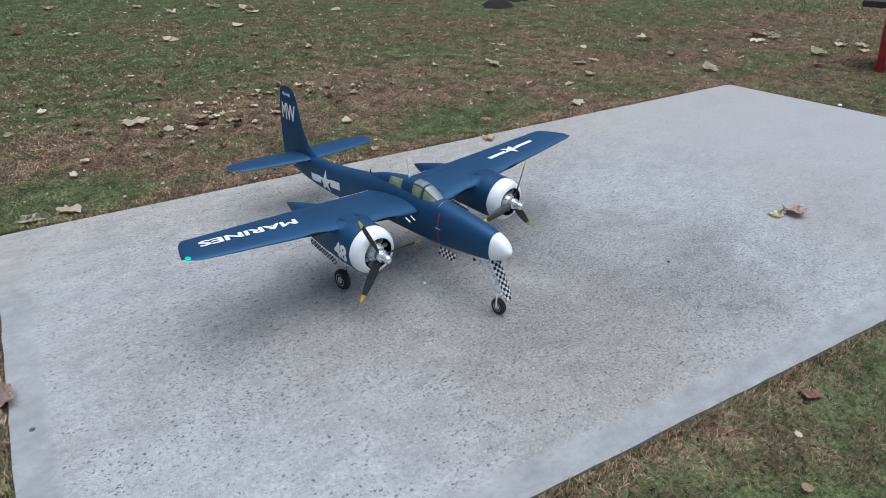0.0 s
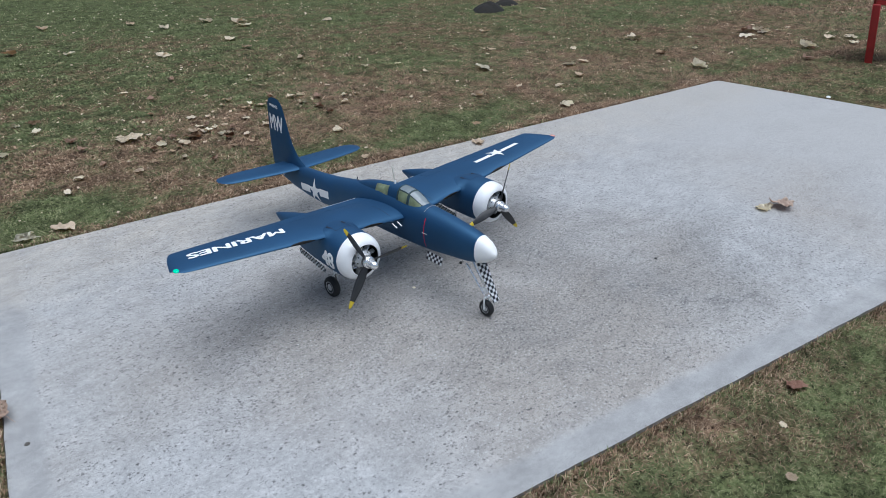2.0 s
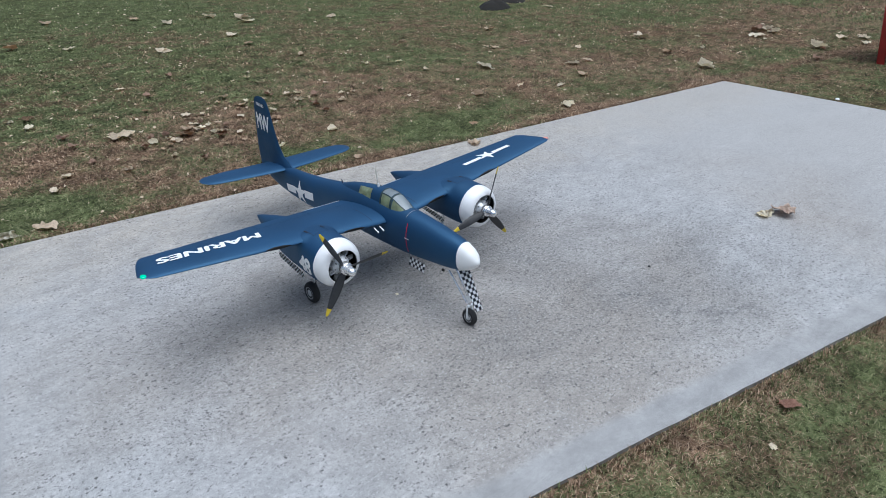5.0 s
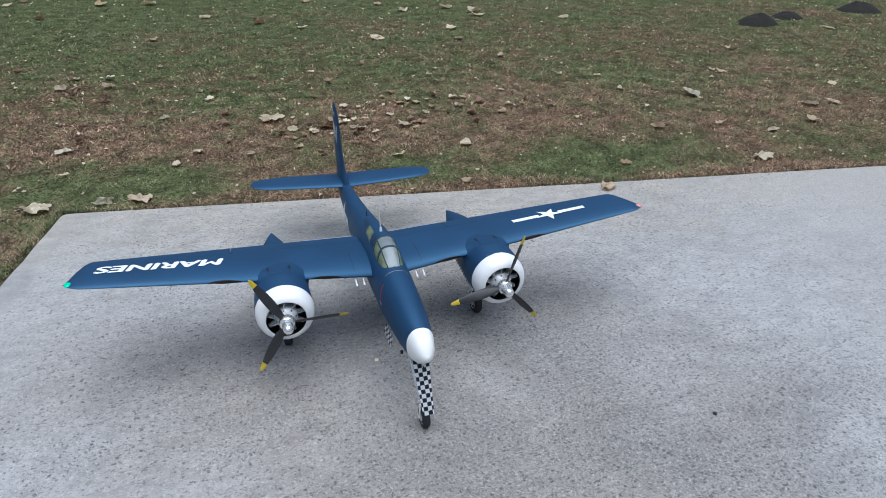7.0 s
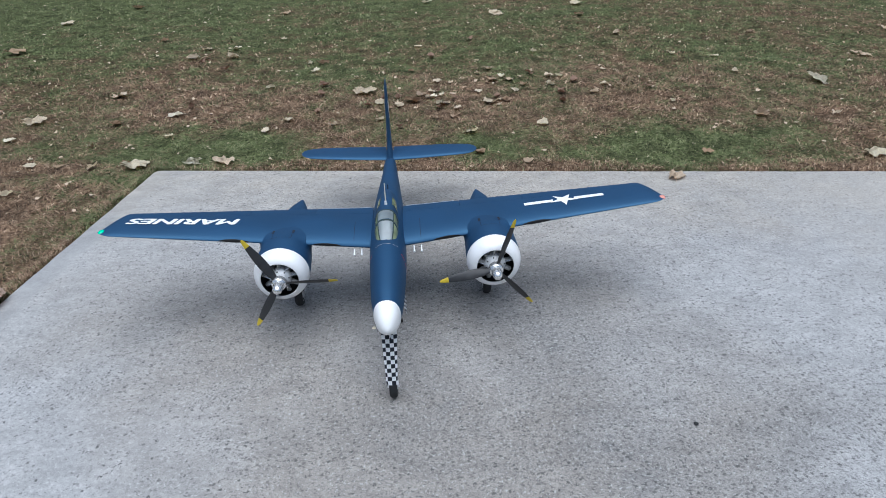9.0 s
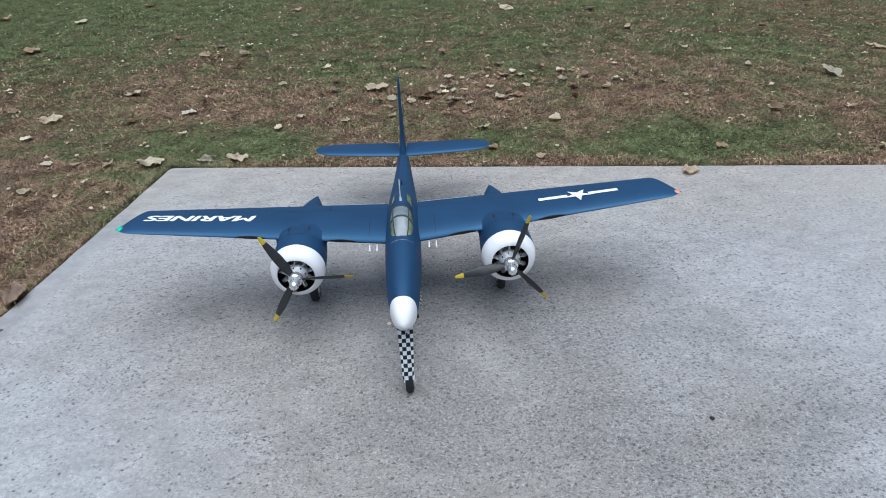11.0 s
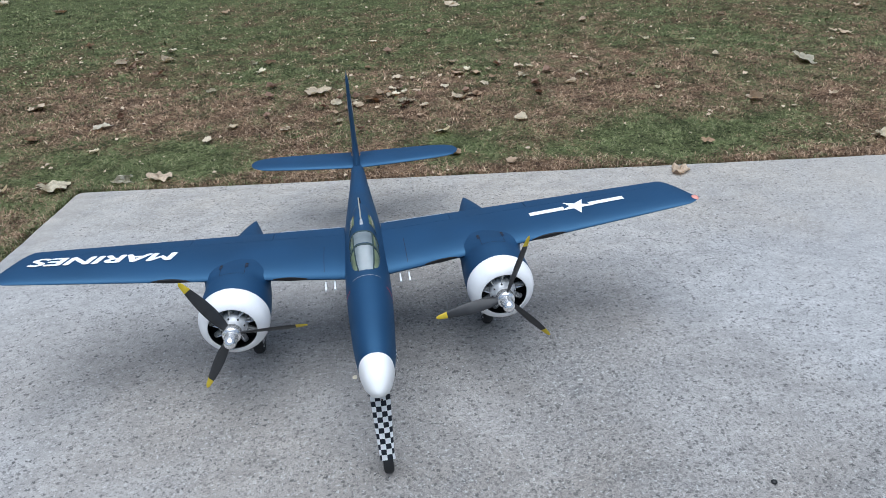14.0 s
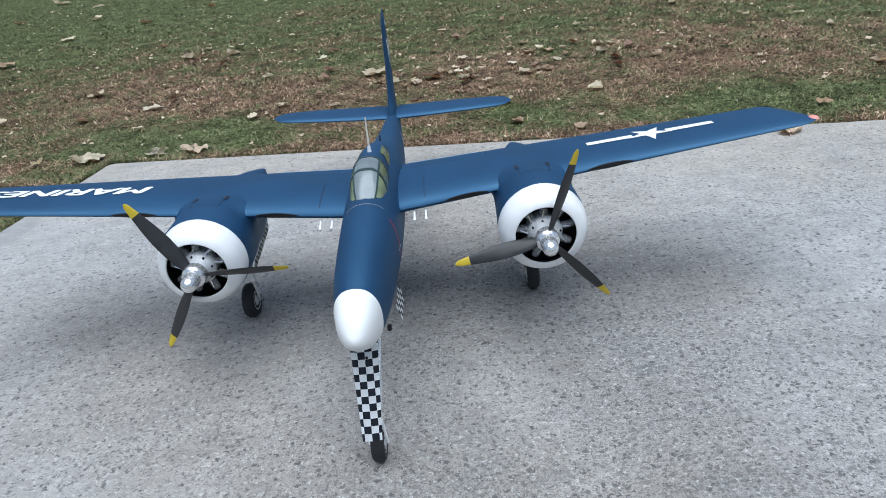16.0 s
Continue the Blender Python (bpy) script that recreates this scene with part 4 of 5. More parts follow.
    if ground:
        fine = n.new("ShaderNodeTexNoise")
        fine.inputs["Scale"].default_value, fine.inputs["Detail"].default_value, fine.inputs["Roughness"].default_value = 70, 5, 0.7
        l.new(geo.outputs["Position"], fine.inputs["Vector"])
        green = ramp(((0.36, (0.020, 0.024, 0.011)), (0.54, (0.116, 0.134, 0.057)), (0.74, (0.24, 0.245, 0.125))), fine.outputs["Fac"])
        straw = ramp(((0.36, (0.026, 0.016, 0.011)), (0.54, (0.185, 0.118, 0.072)), (0.74, (0.37, 0.26, 0.16))), fine.outputs["Fac"])
        l.new(dry.outputs["Result"], mix.inputs["Factor"])
        bp = n.new("ShaderNodeBump")
        bp.inputs["Strength"].default_value, bp.inputs["Distance"].default_value = 1.0, 0.02
        l.new(fine.outputs["Fac"], bp.inputs["Height"])
        l.new(bp.outputs["Normal"], b.inputs["Normal"])
    else:
        rnd = geo.outputs["Random Per Island"]
        green = ramp(((0.0, (0.058, 0.074, 0.028)), (0.5, (0.145, 0.172, 0.074)), (0.85, (0.23, 0.245, 0.120)), (1.0, (0.32, 0.305, 0.175))), rnd)
        straw = ramp(((0.0, (0.076, 0.044, 0.029)), (0.4, (0.235, 0.150, 0.096)), (0.8, (0.41, 0.285, 0.190)), (1.0, (0.57, 0.44, 0.31))), rnd)
        # a blade is either green or dead: a second draw from the first, against the local share
        scr = n.new("ShaderNodeMath")
        scr.operation = "MULTIPLY"
        l.new(rnd, scr.inputs[0])
        scr.inputs[1].default_value = 37.7
        fr = n.new("ShaderNodeMath")
        fr.operation = "FRACT"
        l.new(scr.outputs[0], fr.inputs[0])
        lt = n.new("ShaderNodeMath")
        lt.operation = "LESS_THAN"
        l.new(fr.outputs[0], lt.inputs[0])
        l.new(dry.outputs["Result"], lt.inputs[1])
        l.new(lt.outputs[0], mix.inputs["Factor"])
    l.new(green, mix.inputs["A"])
    l.new(straw, mix.inputs["B"])
    # thick and thin spots of the sward
    spots = n.new("ShaderNodeTexNoise")
    spots.inputs["Scale"].default_value, spots.inputs["Detail"].default_value, spots.inputs["Roughness"].default_value = 8, 7, 0.74
    l.new(geo.outputs["Position"], spots.inputs["Vector"])
    thick = n.new("ShaderNodeMapRange")
    thick.inputs["From Min"].default_value, thick.inputs["From Max"].default_value = 0.34, 0.66
    thick.inputs["To Min"].default_value, thick.inputs["To Max"].default_value = 0.52, 1.52
    l.new(spots.outputs["Fac"], thick.inputs["Value"])
    lush = n.new("ShaderNodeVectorMath")
    lush.operation = "SCALE"
    l.new(mix.outputs["Result"], lush.inputs[0])
    l.new(thick.outputs["Result"], lush.inputs["Scale"])
    l.new(lush.outputs["Vector"], b.inputs["Base Color"])
    b.inputs["Roughness"].default_value = 0.9 if ground else 0.65
    b.inputs["Specular IOR Level"].default_value = 0.08
    return m


GROUND = -0.011


def ground_z(x, y):
    return GROUND + 0.010 * noise.noise((x * 1.3, y * 1.3, 0.3)) + 0.006 * noise.noise((x * 4.1, y * 4.1, 2.0))


steps_x = [-300, -120, -50, -24, -14] + [-10 + 0.125 * i for i in range(161)] + [14, 24, 50, 120, 300]
steps_y = [-300, -120, -50, -24, -12, -7] + [-4 + 0.125 * i for i in range(129)] + [16, 24, 50, 120, 300]
bm = bmesh.new()


def sheet_z(x, y):
    """The soil, banked up against the slab."""
    if abs(x) >= 10 or not -4 < y < 12:
        return GROUND
    near = min(max(1 + pad_edge(x, y) / 0.2, 0), 1)
    return ground_z(x, y) * (1 - near) - 0.006 * near


grid = [[bm.verts.new((x, y, sheet_z(x, y))) for y in steps_y] for x in steps_x]
for i in range(len(steps_x) - 1):
    for j in range(len(steps_y) - 1):
        bm.faces.new((grid[i][j], grid[i + 1][j], grid[i + 1][j + 1], grid[i][j + 1]))
tagged(part("ground", bm, turf("thatch_and_soil", True), None), "patchy autumn lawn of green and dead brown grass", "ground", kind="structure")


def blades(name, count, area, width, height, seed, keep):
    """Many bent grass blades as one mesh; keep(x, y) thins them."""
    rng = np.random.default_rng(seed)
    x, y = rng.uniform(area[0], area[1], count), rng.uniform(area[2], area[3], count)
    edge = np.full(count, 1e9)
    for (ax, ay), (bx, by) in zip(PAD, PAD[1:] + PAD[:1]):
        ex, ey = bx - ax, by - ay
        edge = np.minimum(edge, ((y - ay) * ex - (x - ax) * ey) / -math.hypot(ex, ey))
    # each stand thins out towards its border
    rim = np.minimum(np.minimum(x - area[0], area[1] - x), np.minimum(y - area[2], area[3] - y))
    fade = np.clip((rim + 0.18 * np.sin(x * 5.1 + y * 3.3) + 0.12 * np.sin(y * 7.7 - x * 2.9)) / (0.5 if area[1] - area[0] > 3 else 0.15), 0.0, 1)
    ok = (edge < -0.004) & (rng.random(count) < keep(x, y, edge) * fade)
    x, y, edge = x[ok], y[ok], edge[ok]
    k = len(x)
    near = np.clip(1 + edge / 0.2, 0, 1)
    z = np.array([ground_z(a, b) for a, b in zip(x, y)]) * (1 - near) - 0.004 * near - 0.003
    h = height * rng.uniform(0.45, 1.35, k)
    w = width * rng.uniform(0.6, 1.4, k)
    a = rng.uniform(0, 2 * math.pi, k)
    lean = rng.uniform(0.9, 1.95, k)
    dx, dy = np.cos(a), np.sin(a)
    # beside the slab the mower leaves them upright
    lean = np.where(edge > -0.03, rng.uniform(0.3, 1.2, k), lean)
    sx, sy = -dy * w / 2, dx * w / 2
    mx, my, mz = x + dx * h * 0.38 * lean, y + dy * h * 0.38 * lean, z + h * (0.66 - 0.16 * lean)
    tx, ty, tz = x + dx * h * 0.85 * lean, y + dy * h * 0.85 * lean, z + h * (0.98 - 0.42 * lean)
    v = np.empty((k, 5, 3))
    v[:, 0] = np.stack([x - sx, y - sy, z], 1)
    v[:, 1] = np.stack([x + sx, y + sy, z], 1)
    v[:, 2] = np.stack([mx + sx * 0.8, my + sy * 0.8, mz], 1)
    v[:, 3] = np.stack([mx - sx * 0.8, my - sy * 0.8, mz], 1)
    v[:, 4] = np.stack([tx, ty, tz], 1)
    base = np.arange(k)[:, None] * 5
    loops = np.concatenate([base + [0, 1, 2, 3], base + [3, 2, 4]], 1).astype(np.int32)
    me = bpy.data.meshes.new(name)
    me.vertices.add(5 * k)
    me.vertices.foreach_set("co", v.astype(np.float32).ravel())
    me.loops.add(7 * k)
    me.loops.foreach_set("vertex_index", loops.ravel())
    me.polygons.add(2 * k)
    starts = (np.arange(k)[:, None] * 7 + [0, 4]).astype(np.int32)
    me.polygons.foreach_set("loop_start", starts.ravel())
    me.update(calc_edges=True)
    me.validate()
    me.materials.append(BLADES)
    return tagged(new(name, me), "short mown grass, green mixed with dead brown blades", "grass", kind="stuff")


BLADES = turf("grass_blades", False)
blades("grass", 270000, (-2.4, 3.6, 0.6, 3.2), 0.0027, 0.0155, 1, lambda x, y, e: 1 + 0 * x)
blades("grass", 230000, (-5.3, 6.8, 0.8, 6.3), 0.0042, 0.019, 2, lambda x, y, e: np.clip(1.15 - 0.12 * y, 0.3, 1))
blades("grass", 200000, (-8.5, 9.5, 2.0, 11.0), 0.0080, 0.024, 3, lambda x, y, e: 0.8 + 0 * x)
blades("grass", 230000, (-0.7, 2.0, -1.65, -0.4), 0.0017, 0.0135, 4, lambda x, y, e: 1 + 0 * x)
blades("grass", 55000, (-2.5, -0.8, -1.0, 1.9), 0.0026, 0.016, 5, lambda x, y, e: 1 + 0 * x)
blades("grass", 55000, (2.9, 6.8, -1.5, 2.0), 0.0045, 0.020, 6, lambda x, y, e: 1 + 0 * x)
blades("grass", 330000, (-1.5, 3.0, -1.3, 0.0), 0.0020, 0.019, 8, lambda x, y, e: (e > -0.03) * np.clip(0.75 + 0.9 * np.sin(x * 9 + 2 * np.sin(x * 23)), 0.15, 1))
blades("grass", 160000, (-1.45, -1.0, -0.5, 1.7), 0.0023, 0.018, 9, lambda x, y, e: (e > -0.05) * 1.0)
blades("grass", 60000, (-9.0, 10.0, -6.0, 4.0), 0.011, 0.030, 10, lambda x, y, e: np.where((x > -2.6) & (x < 6.6) & (y > -2.0), 0.0, 1.0))
blades("grass", 40000, (6.0, 12.0, -2.0, 4.5), 0.010, 0.032, 7, lambda x, y, e: 1 + 0 * x)

# ---- molehills ----
def mound(x, y, r, h, seed):
    bm = bmesh.new()
    rings = []
    for i in range(9):
        f = i / 8
        ring = []
        for k in range(26):
            a = 2 * math.pi * k / 26
            wob = 1 + 0.28 * noise.noise((math.cos(a) * 1.4, math.sin(a) * 1.4, seed))
            rr = r * f * wob
            px, py = x + rr * math.cos(a), y + 0.8 * rr * math.sin(a)
            ring.append((px, py, GROUND - 0.01 + h * (1 - f**1.7) + 0.025 * (1 - f) * noise.noise((px * 14, py * 14, seed)) + 0.02 * (1 - f) * noise.noise((px * 35, py * 35, seed))))
        rings.append(ring)
    tagged(part("molehill", loft(rings, caps=False), SOIL), "low heap of dark crumbly soil on the lawn", "molehill", "molehills")


mound(4.23, 4.30, 0.21, 0.10, 1.0)
mound(4.70, 4.48, 0.17, 0.07, 2.0)
mound(5.66, 4.62, 0.24, 0.10, 3.0)

# ---- bench ----
bench = tagged(new("bench"), "bench with red steel legs and dark brown board seat", "bench")
bench.matrix_world = pose(4.51, 0.535, GROUND, 0, 0, -72)
for x in (0.0, 1.25):
    for y in (0.0, 0.36):
        # each leg splays a little outwards
        rows = []
        for z, sx, sy in ((0.0, 0.0, 0.0), (0.42, -0.047 if x < 0.5 else 0.047, -0.028)):
            rows.append([(x + sx + u * 0.026, y + sy + v * 0.02, z) for u, v in ((-1, -1), (1, -1), (1, 1), (-1, 1))])
        bm = loft(rows)
        bmesh.ops.bevel(bm, geom=list(bm.edges), offset=0.004, segments=1, affect="EDGES")
        part("leg", bm, STEEL_RED, bench, "red painted steel leg")
    part("cross_bar", block(x - 0.055, x + 0.055, -0.03, 0.40, 0.415, 0.447, bevel=0.004), STEEL_RED, bench, "red painted steel bar")
for y in (-0.02, 0.19):
    part("seat_board", block(-0.24, 1.5, y, y + 0.20, 0.448, 0.490, bevel=0.005), PLANK, bench, "dark brown wooden board")


# ---- fallen leaves ----
def leaf_material():
    m = bpy.data.materials.new("dry_leaf")
    m.use_nodes = True
    n, l = m.node_tree.nodes, m.node_tree.links
    b = n["Principled BSDF"]
    info, tc = n.new("ShaderNodeObjectInfo"), n.new("ShaderNodeTexCoord")
    ramp = n.new("ShaderNodeValToRGB")
    el = ramp.color_ramp.elements
    el[0].position, el[0].color = 0.0, (0.38, 0.24, 0.14, 1)
    el[1].position, el[1].color = 1.0, (0.86, 0.78, 0.60, 1)
    el.new(0.25).color = (0.60, 0.45, 0.31, 1)
    el.new(0.55).color = (0.78, 0.66, 0.50, 1)
    l.new(info.outputs["Random"], ramp.inputs["Fac"])
    spots = n.new("ShaderNodeTexNoise")
    spots.inputs["Scale"].default_value, spots.inputs["Detail"].default_value = 28, 6
    l.new(tc.outputs["Object"], spots.inputs["Vector"])
    mr = n.new("ShaderNodeMapRange")
    mr.inputs["From Min"].default_value, mr.inputs["From Max"].default_value = 0.32, 0.6
    mr.inputs["To Min"].default_value, mr.inputs["To Max"].default_value = 0.72, 1.05
    l.new(spots.outputs["Fac"], mr.inputs["Value"])
    mul = n.new("ShaderNodeMix")
    mul.data_type, mul.blend_type = "RGBA", "MULTIPLY"
    mul.inputs["Factor"].default_value = 1.0
    l.new(ramp.outputs["Color"], mul.inputs["A"])
    l.new(mr.outputs["Result"], mul.inputs["B"])
    l.new(mul.outputs["Result"], b.inputs["Base Color"])
    b.inputs["Roughness"].default_value = 0.65
    b.inputs["Specular IOR Level"].default_value = 0.3
    return m


LEAF = leaf_material()
LEAF_DARK = material("dark_dry_leaf", (0.33, 0.205, 0.140), 0.65, vary=0.35, vary_scale=30)


def leaf_mesh(seed, lobes, curl, mat=LEAF, crumple=1.0):
    """A lobed leaf one metre across, lying about z = 0, curled by that much."""
    rng = random.Random(seed)
    n, rings = 40, 5
    out = []
    fold, crease = rng.uniform(0, math.pi), rng.uniform(-0.12, 0.12)
    for k in range(n):
        a = 2 * math.pi * k / n
        lobe = abs(math.cos(a * lobes / 2 + 0.4)) ** 0.8
        r = 0.33 + 0.13 * lobe + 0.03 * math.sin(a * 9 + seed) + 0.06 * noise.noise((math.cos(a) * 2, math.sin(a) * 2, seed * 3.7)) + rng.uniform(-0.02, 0.02)
        out.append((a, r))

    def height(x, y):
        u, v = x * math.cos(fold) + y * math.sin(fold), -x * math.sin(fold) + y * math.cos(fold)
        waves = crumple * (0.11 * noise.noise((x * 3.2 + seed, y * 3.2, 0)) + 0.05 * noise.noise((x * 8 + seed, y * 8, 3)))
        return curl * (1.1 * max(0, u - crease) ** 1.3 + 0.9 * u * u * (u < 0) + 0.25 * v * v) + waves

    bm = bmesh.new()
    mid = bm.verts.new((0, 0, height(0, 0)))
    prev = None
    for i in range(1, rings + 1):
        f = i / rings
        ring = [bm.verts.new((r * f * math.cos(a), r * f * math.sin(a), height(r * f * math.cos(a), r * f * math.sin(a)))) for a, r in out]
        for k in range(n):
            j = (k + 1) % n
            if prev:
                bm.faces.new((prev[k], ring[k], ring[j], prev[j]))
            else:
                bm.faces.new((mid, ring[k], ring[j]))
        prev = ring
    low = min(v.co.z for v in bm.verts)
    for v in bm.verts:
        v.co.z -= low
    bmesh.ops.solidify(bm, geom=list(bm.faces), thickness=0.012)
    rod((0.30, 0, height(0.3, 0) - low), (0.58, rng.uniform(-0.12, 0.12), 0.03), 0.012, 0.007, 5, bm=bm)
    me = bpy.data.meshes.new("dry_leaf")
    bmesh.ops.recalc_face_normals(bm, faces=bm.faces)
    bm.to_mesh(me)
    bm.free()
    me.materials.append(mat)
    me.shade_flat()
    return me


KINDS = [leaf_mesh(1, 5, 0.35), leaf_mesh(2, 3, 0.55), leaf_mesh(3, 5, 0.18), leaf_mesh(4, 3, 0.3), leaf_mesh(5, 5, 0.85)]
LEAF_TAN = material("tan_dry_leaf", (0.66, 0.53, 0.39), 0.6, vary=0.3, vary_scale=40)
LEAF_PALE = material("bleached_dry_leaf", (0.80, 0.74, 0.60), 0.6, vary=0.2, vary_scale=40)
LEAF_RUST = material("rust_brown_leaf", (0.40, 0.22, 0.155), 0.65, vary=0.3, vary_scale=30)
LEAF_PINK = material("pinkish_dry_leaf", (0.56, 0.42, 0.33), 0.6, vary=0.35, vary_scale=40)
KINDS.append(leaf_mesh(8, 3, 0.38, LEAF_TAN, 1.3))
KINDS.append(leaf_mesh(7, 3, 0.42, LEAF_PINK, 2.3))
KINDS.append(leaf_mesh(12, 5, 0.30, LEAF_PALE, 1.1))
KINDS.append(leaf_mesh(14, 3, 0.25, LEAF_RUST, 1.4))
BROWN = leaf_mesh(6, 3, 1.1, LEAF_DARK)
LEAF_WORDS = ["pale tan lobed dry leaf lying on the grass", "curled tan dry leaf on the grass", "flat pale dry leaf on the grass", "small tan dry leaf on the grass", "tightly curled brown dry leaf on the grass", "warm tan dry leaf on the grass", "crumpled pinkish-tan leaf", "bleached, nearly white dry leaf on the grass"]
leaf_rng = random.Random(11)


def fallen(x, y, size, kind=None, z=None, tip=0.0, label=""):
    k = leaf_rng.randrange(5) if kind is None else kind
    ob = new("dry_leaf", BROWN if k == 9 else KINDS[k])
    inside = pad_edge(x, y) > 0.01
    zz = z if z is not None else (0.0 if inside else ground_z(x, y) + 0.010)
    ob.matrix_world = pose(x, y, zz, leaf_rng.uniform(-9, 9) if not inside else tip, leaf_rng.uniform(-9, 9) if not inside else 0, leaf_rng.uniform(0, 360)) @ Matrix.Diagonal((size * leaf_rng.uniform(0.85, 1.1), size * leaf_rng.uniform(0.7, 1.0), size, 1))
    tagged(ob, label or ("dark brown curled leaf" if k == 9 else LEAF_WORDS[k]), "leaf", "fallen leaves")


# x, y, size: close to the pad's far edge
NEAR = [(-0.947, 1.60, 0.085, 7), (-0.805, 1.595, 0.09, 5), (-1.19, 1.58, 0.105), (-1.39, 1.60, 0.055), (-1.225, 2.255, 0.09, 7), (-0.60, 2.12, 0.065), (-0.36, 2.02, 0.05), (-0.69, 1.97, 0.055),
        (-0.23, 2.53, 0.13), (0.04, 2.33, 0.10), (0.09, 2.43, 0.08), (0.22, 2.26, 0.06), (0.28, 2.17, 0.05), (0.46, 2.24, 0.09), (0.50, 2.65, 0.07), (0.60, 2.62, 0.065), (0.84, 2.66, 0.07), (0.90, 2.66, 0.055),
        (0.33, 1.82, 0.07), (0.68, 1.88, 0.065), (0.35, 1.58, 0.05), (0.55, 1.43, 0.05), (-0.12, 2.06, 0.045), (0.03, 2.93, 0.05), (0.18, 2.28, 0.05)]
# farther over the lawn
MIDDLE = [(-0.55, 3.20, 0.08), (-0.58, 3.02, 0.06), (-1.67, 2.67, 0.10, 5), (-1.98, 2.28, 0.12), (-1.51, 2.18, 0.06), (-2.52, 2.86, 0.06), (-1.45, 3.70, 0.09), (-1.48, 3.46, 0.08), (-1.38, 3.44, 0.07), (-1.20, 3.45, 0.08), (-1.22, 3.68, 0.07),
          (-2.89, 3.86, 0.15), (-2.95, 4.86, 0.13), (-1.87, 4.08, 0.07), (-1.07, 4.85, 0.08), (-2.57, 5.47, 0.13), (0.07, 3.54, 0.06), (0.70, 4.50, 0.09), (1.36, 4.31, 0.11), (1.43, 4.78, 0.11), (-0.69, 5.82, 0.12),
          (1.04, 2.35, 0.06), (0.83, 2.51, 0.06), (1.75, 1.87, 0.07), (-2.30, 2.47, 0.06), (-1.98, 2.01, 0.06), (-1.71, 1.66, 0.05)]
# towards the bench and the molehills
EAST = [(2.28, 2.37, 0.15, 7), (2.84, 2.02, 0.09), (3.01, 2.02, 0.08), (2.01, 1.35, 0.10), (2.80, 2.82, 0.08), (3.30, 2.36, 0.06), (2.11, 1.85, 0.05), (2.64, 1.76, 0.07), (2.32, 1.68, 0.07), (4.01, 2.26, 0.13), (3.67, 1.77, 0.10), (3.46, 1.32, 0.13),
        (5.11, 1.73, 0.14), (4.81, 1.64, 0.14), (5.06, 1.61, 0.12), (5.26, 1.10, 0.13), (5.41, 1.00, 0.12), (4.75, 1.09, 0.14), (5.18, 0.90, 0.08), (4.68, 3.93, 0.10), (1.92, 2.61, 0.05), (2.40, 3.53, 0.06), (1.33, 1.45, 0.05), (4.35, 0.05, 0.12)]
# the far rows
FAR = [(-3.92, 4.90, 0.14), (-3.80, 5.20, 0.13), (-4.34, 6.55, 0.14), (-5.18, 7.39, 0.16), (-4.80, 8.29, 0.22), (-1.77, 6.86, 0.18), (-1.29, 6.81, 0.15), (-2.68, 7.03, 0.12), (-2.59, 7.30, 0.12), (1.20, 5.75, 0.12), (1.86, 5.50, 0.15),
       (1.84, 5.33, 0.12), (1.65, 5.81, 0.14), (1.02, 6.17, 0.12), (0.73, 4.47, 0.08), (-0.22, 5.41, 0.12), (0.15, 5.10, 0.09), (-3.3, 6.1, 0.11), (-2.2, 6.2, 0.10), (-3.9, 7.4, 0.13), (0.3, 6.6, 0.11), (2.6, 5.0, 0.10), (3.3, 3.4, 0.09)]
for rows in (NEAR, MIDDLE, EAST, FAR):
    for x, y, size, *kind in rows:
        fallen(x, y, size * 1.15, *kind)
# drifts of small brown leaves in the dead strip
for cx, cy, spread, count in ((0.30, 2.35, 0.28, 22), (0.65, 2.60, 0.25, 12), (-0.15, 2.20, 0.30, 10), (-0.70, 2.60, 0.60, 10), (1.60, 2.60, 0.60, 10), (-1.60, 1.70, 0.40, 8), (4.60, 1.50, 0.60, 12), (0.30, 3.60, 0.90, 10)):
    for k in range(count):
        x, y = leaf_rng.gauss(cx, spread), leaf_rng.gauss(cy, spread * 0.5)
        if pad_edge(x, y) < -0.04:
            fallen(x, y, leaf_rng.uniform(0.028, 0.062) * (1 + 0.06 * y), 9 if leaf_rng.random() < 0.35 else None)
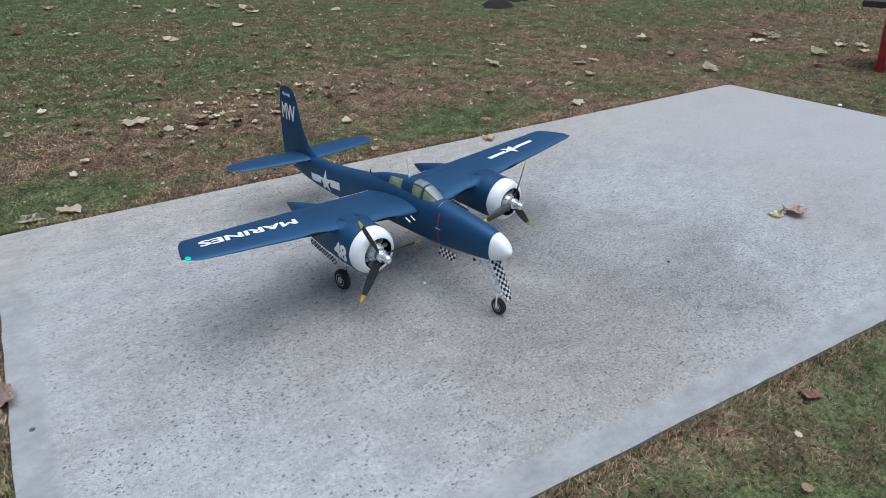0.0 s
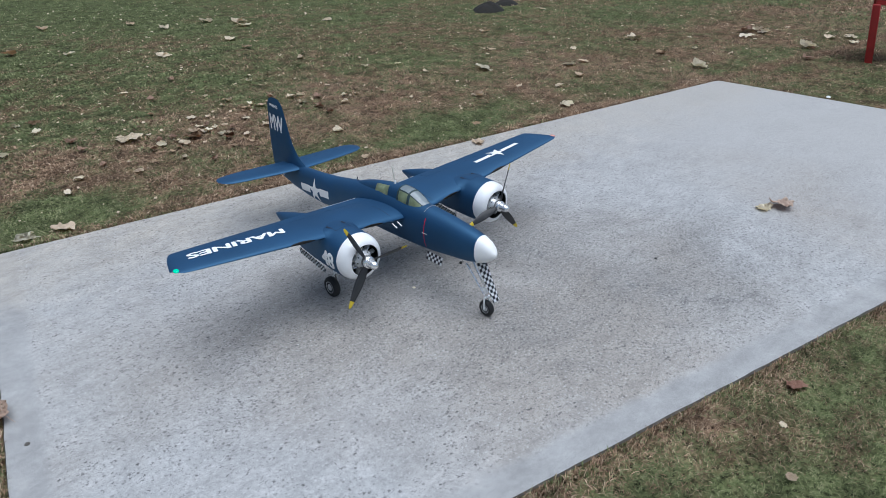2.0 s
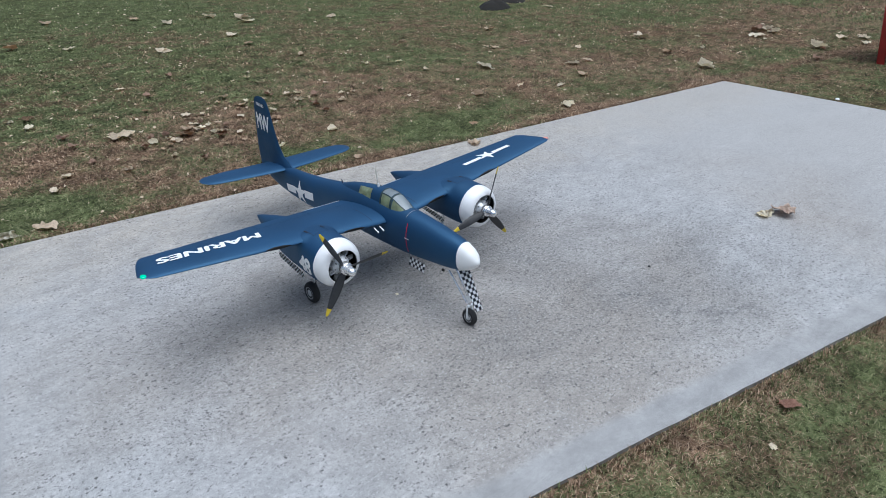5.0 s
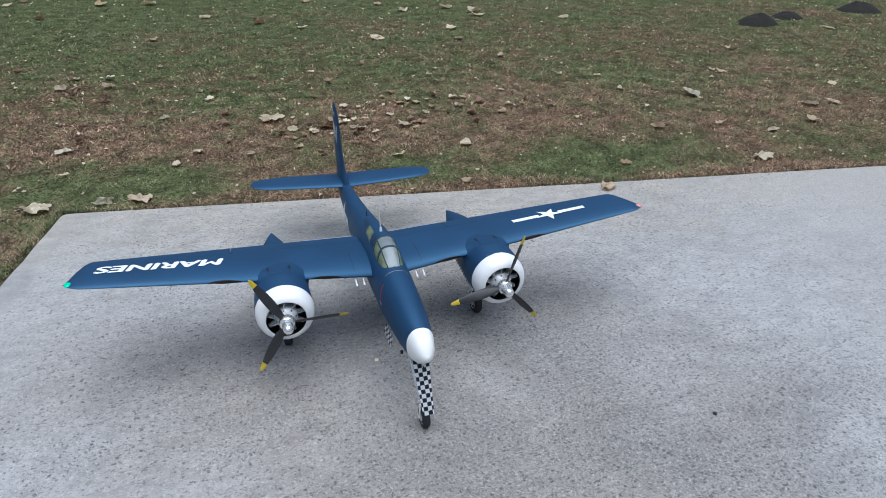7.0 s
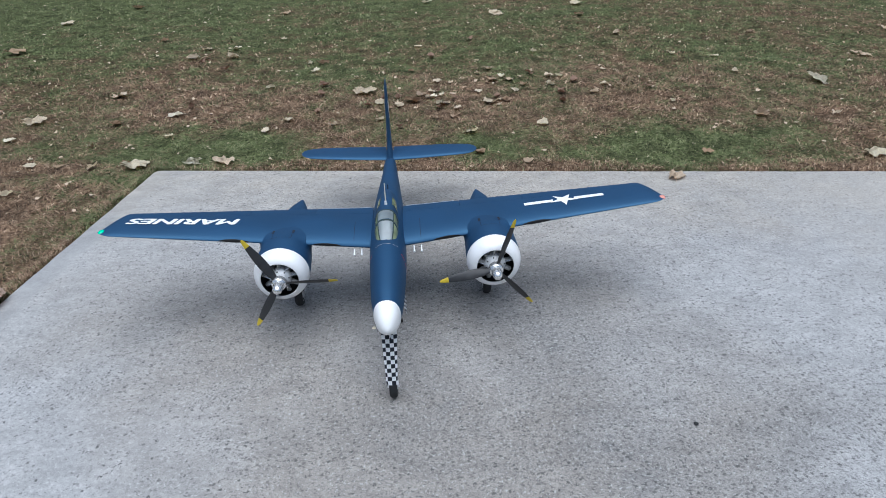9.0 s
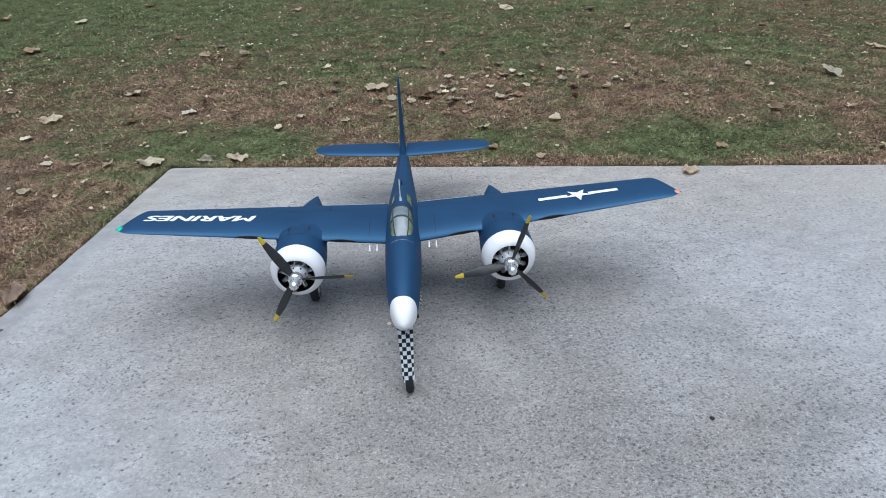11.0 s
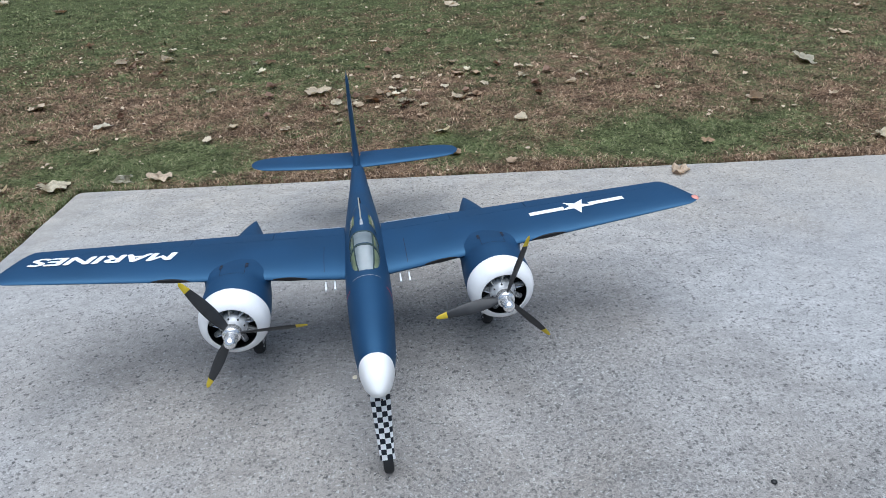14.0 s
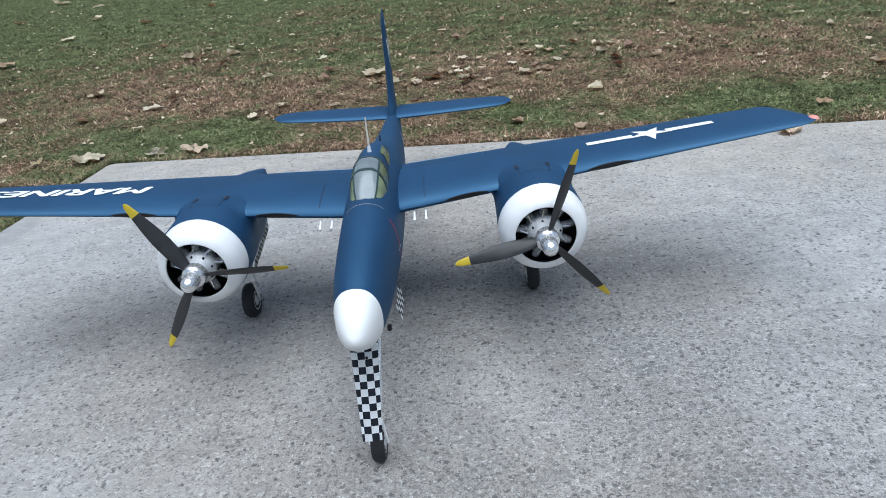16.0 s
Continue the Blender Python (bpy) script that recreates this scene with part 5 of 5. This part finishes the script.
# lone leaves
fallen(1.112, 1.205, 0.105, 5, 0.0, label="curled tan dry leaf on the concrete by the lawn")
fallen(1.41, -0.185, 0.085, 1, 0.0, label="crumpled brown dry leaf on the concrete")
fallen(1.475, -0.225, 0.115, 6, 0.0, label="curled pinkish-tan dry leaf on the concrete")
fallen(-1.254, 0.525, 0.11, 6, 0.003, label="dry leaf over the edge of the concrete")
fallen(0.39, -0.775, 0.065, 8, label="reddish brown dry leaf on dead grass")
fallen(0.22, -0.82, 0.025, 2)
fallen(0.07, -0.91, 0.03, 3)
fallen(4.3, 0.9, 0.10, 9)
fallen(5.0, 1.75, 0.14, 9)

# small crumbs of leaf scattered over the turf
rng = np.random.default_rng(21)
bm = bmesh.new()
for x, y in zip(rng.uniform(-4.5, 6.0, 1100), 1.1 + 6.9 * rng.random(1100) ** 1.4):
    if pad_edge(x, y) > -0.02:
        continue
    s, a, z = rng.uniform(0.004, 0.012) * (1 + 0.08 * y), rng.uniform(0, 6.28), ground_z(x, y) + 0.012
    ring = [bm.verts.new((x + s * q * math.cos(a + k * 1.256), y + s * q * math.sin(a + k * 1.256), z + rng.uniform(-0.004, 0.008))) for k, q in enumerate(rng.uniform(0.5, 1.1, 5))]
    bm.faces.new(ring)
bmesh.ops.solidify(bm, geom=list(bm.faces), thickness=0.001)
tagged(part("leaf_litter", bm, LEAF, None, smooth=False), "small crumbs of pale dry leaf in the grass", "leaf litter", kind="stuff")

# little things on the concrete
def speck(x, y, r, squash, mat, label, name="twig_crumb"):
    bm = bmesh.new()
    bmesh.ops.create_icosphere(bm, subdivisions=2, radius=r)
    for v in bm.verts:
        v.co *= 1 + 0.35 * noise.noise(v.co * 60 / max(r * 60, 0.3))
        v.co.z = max(v.co.z * squash, -r * squash * 0.5)
    low = min(v.co.z for v in bm.verts)
    ob = part(name, bm, mat)
    ob.matrix_world = pose(x, y, -low, 0, 0, x * 400)
    tagged(ob, label, "debris", "crumbs on the concrete")


speck(0.715, -0.128, 0.0055, 0.6, BLACK, "small dark crumb on the concrete")
speck(-1.213, 0.365, 0.007, 0.2, SLAB_SIDE, "flat dark fleck on the smooth concrete margin")
speck(-0.055, 0.30, 0.006, 0.4, LEAF, "small pale leaf crumb on the concrete")
speck(3.30, 0.33, 0.012, 0.6, WHITE, "small pale pebble at the concrete edge", "pebble")
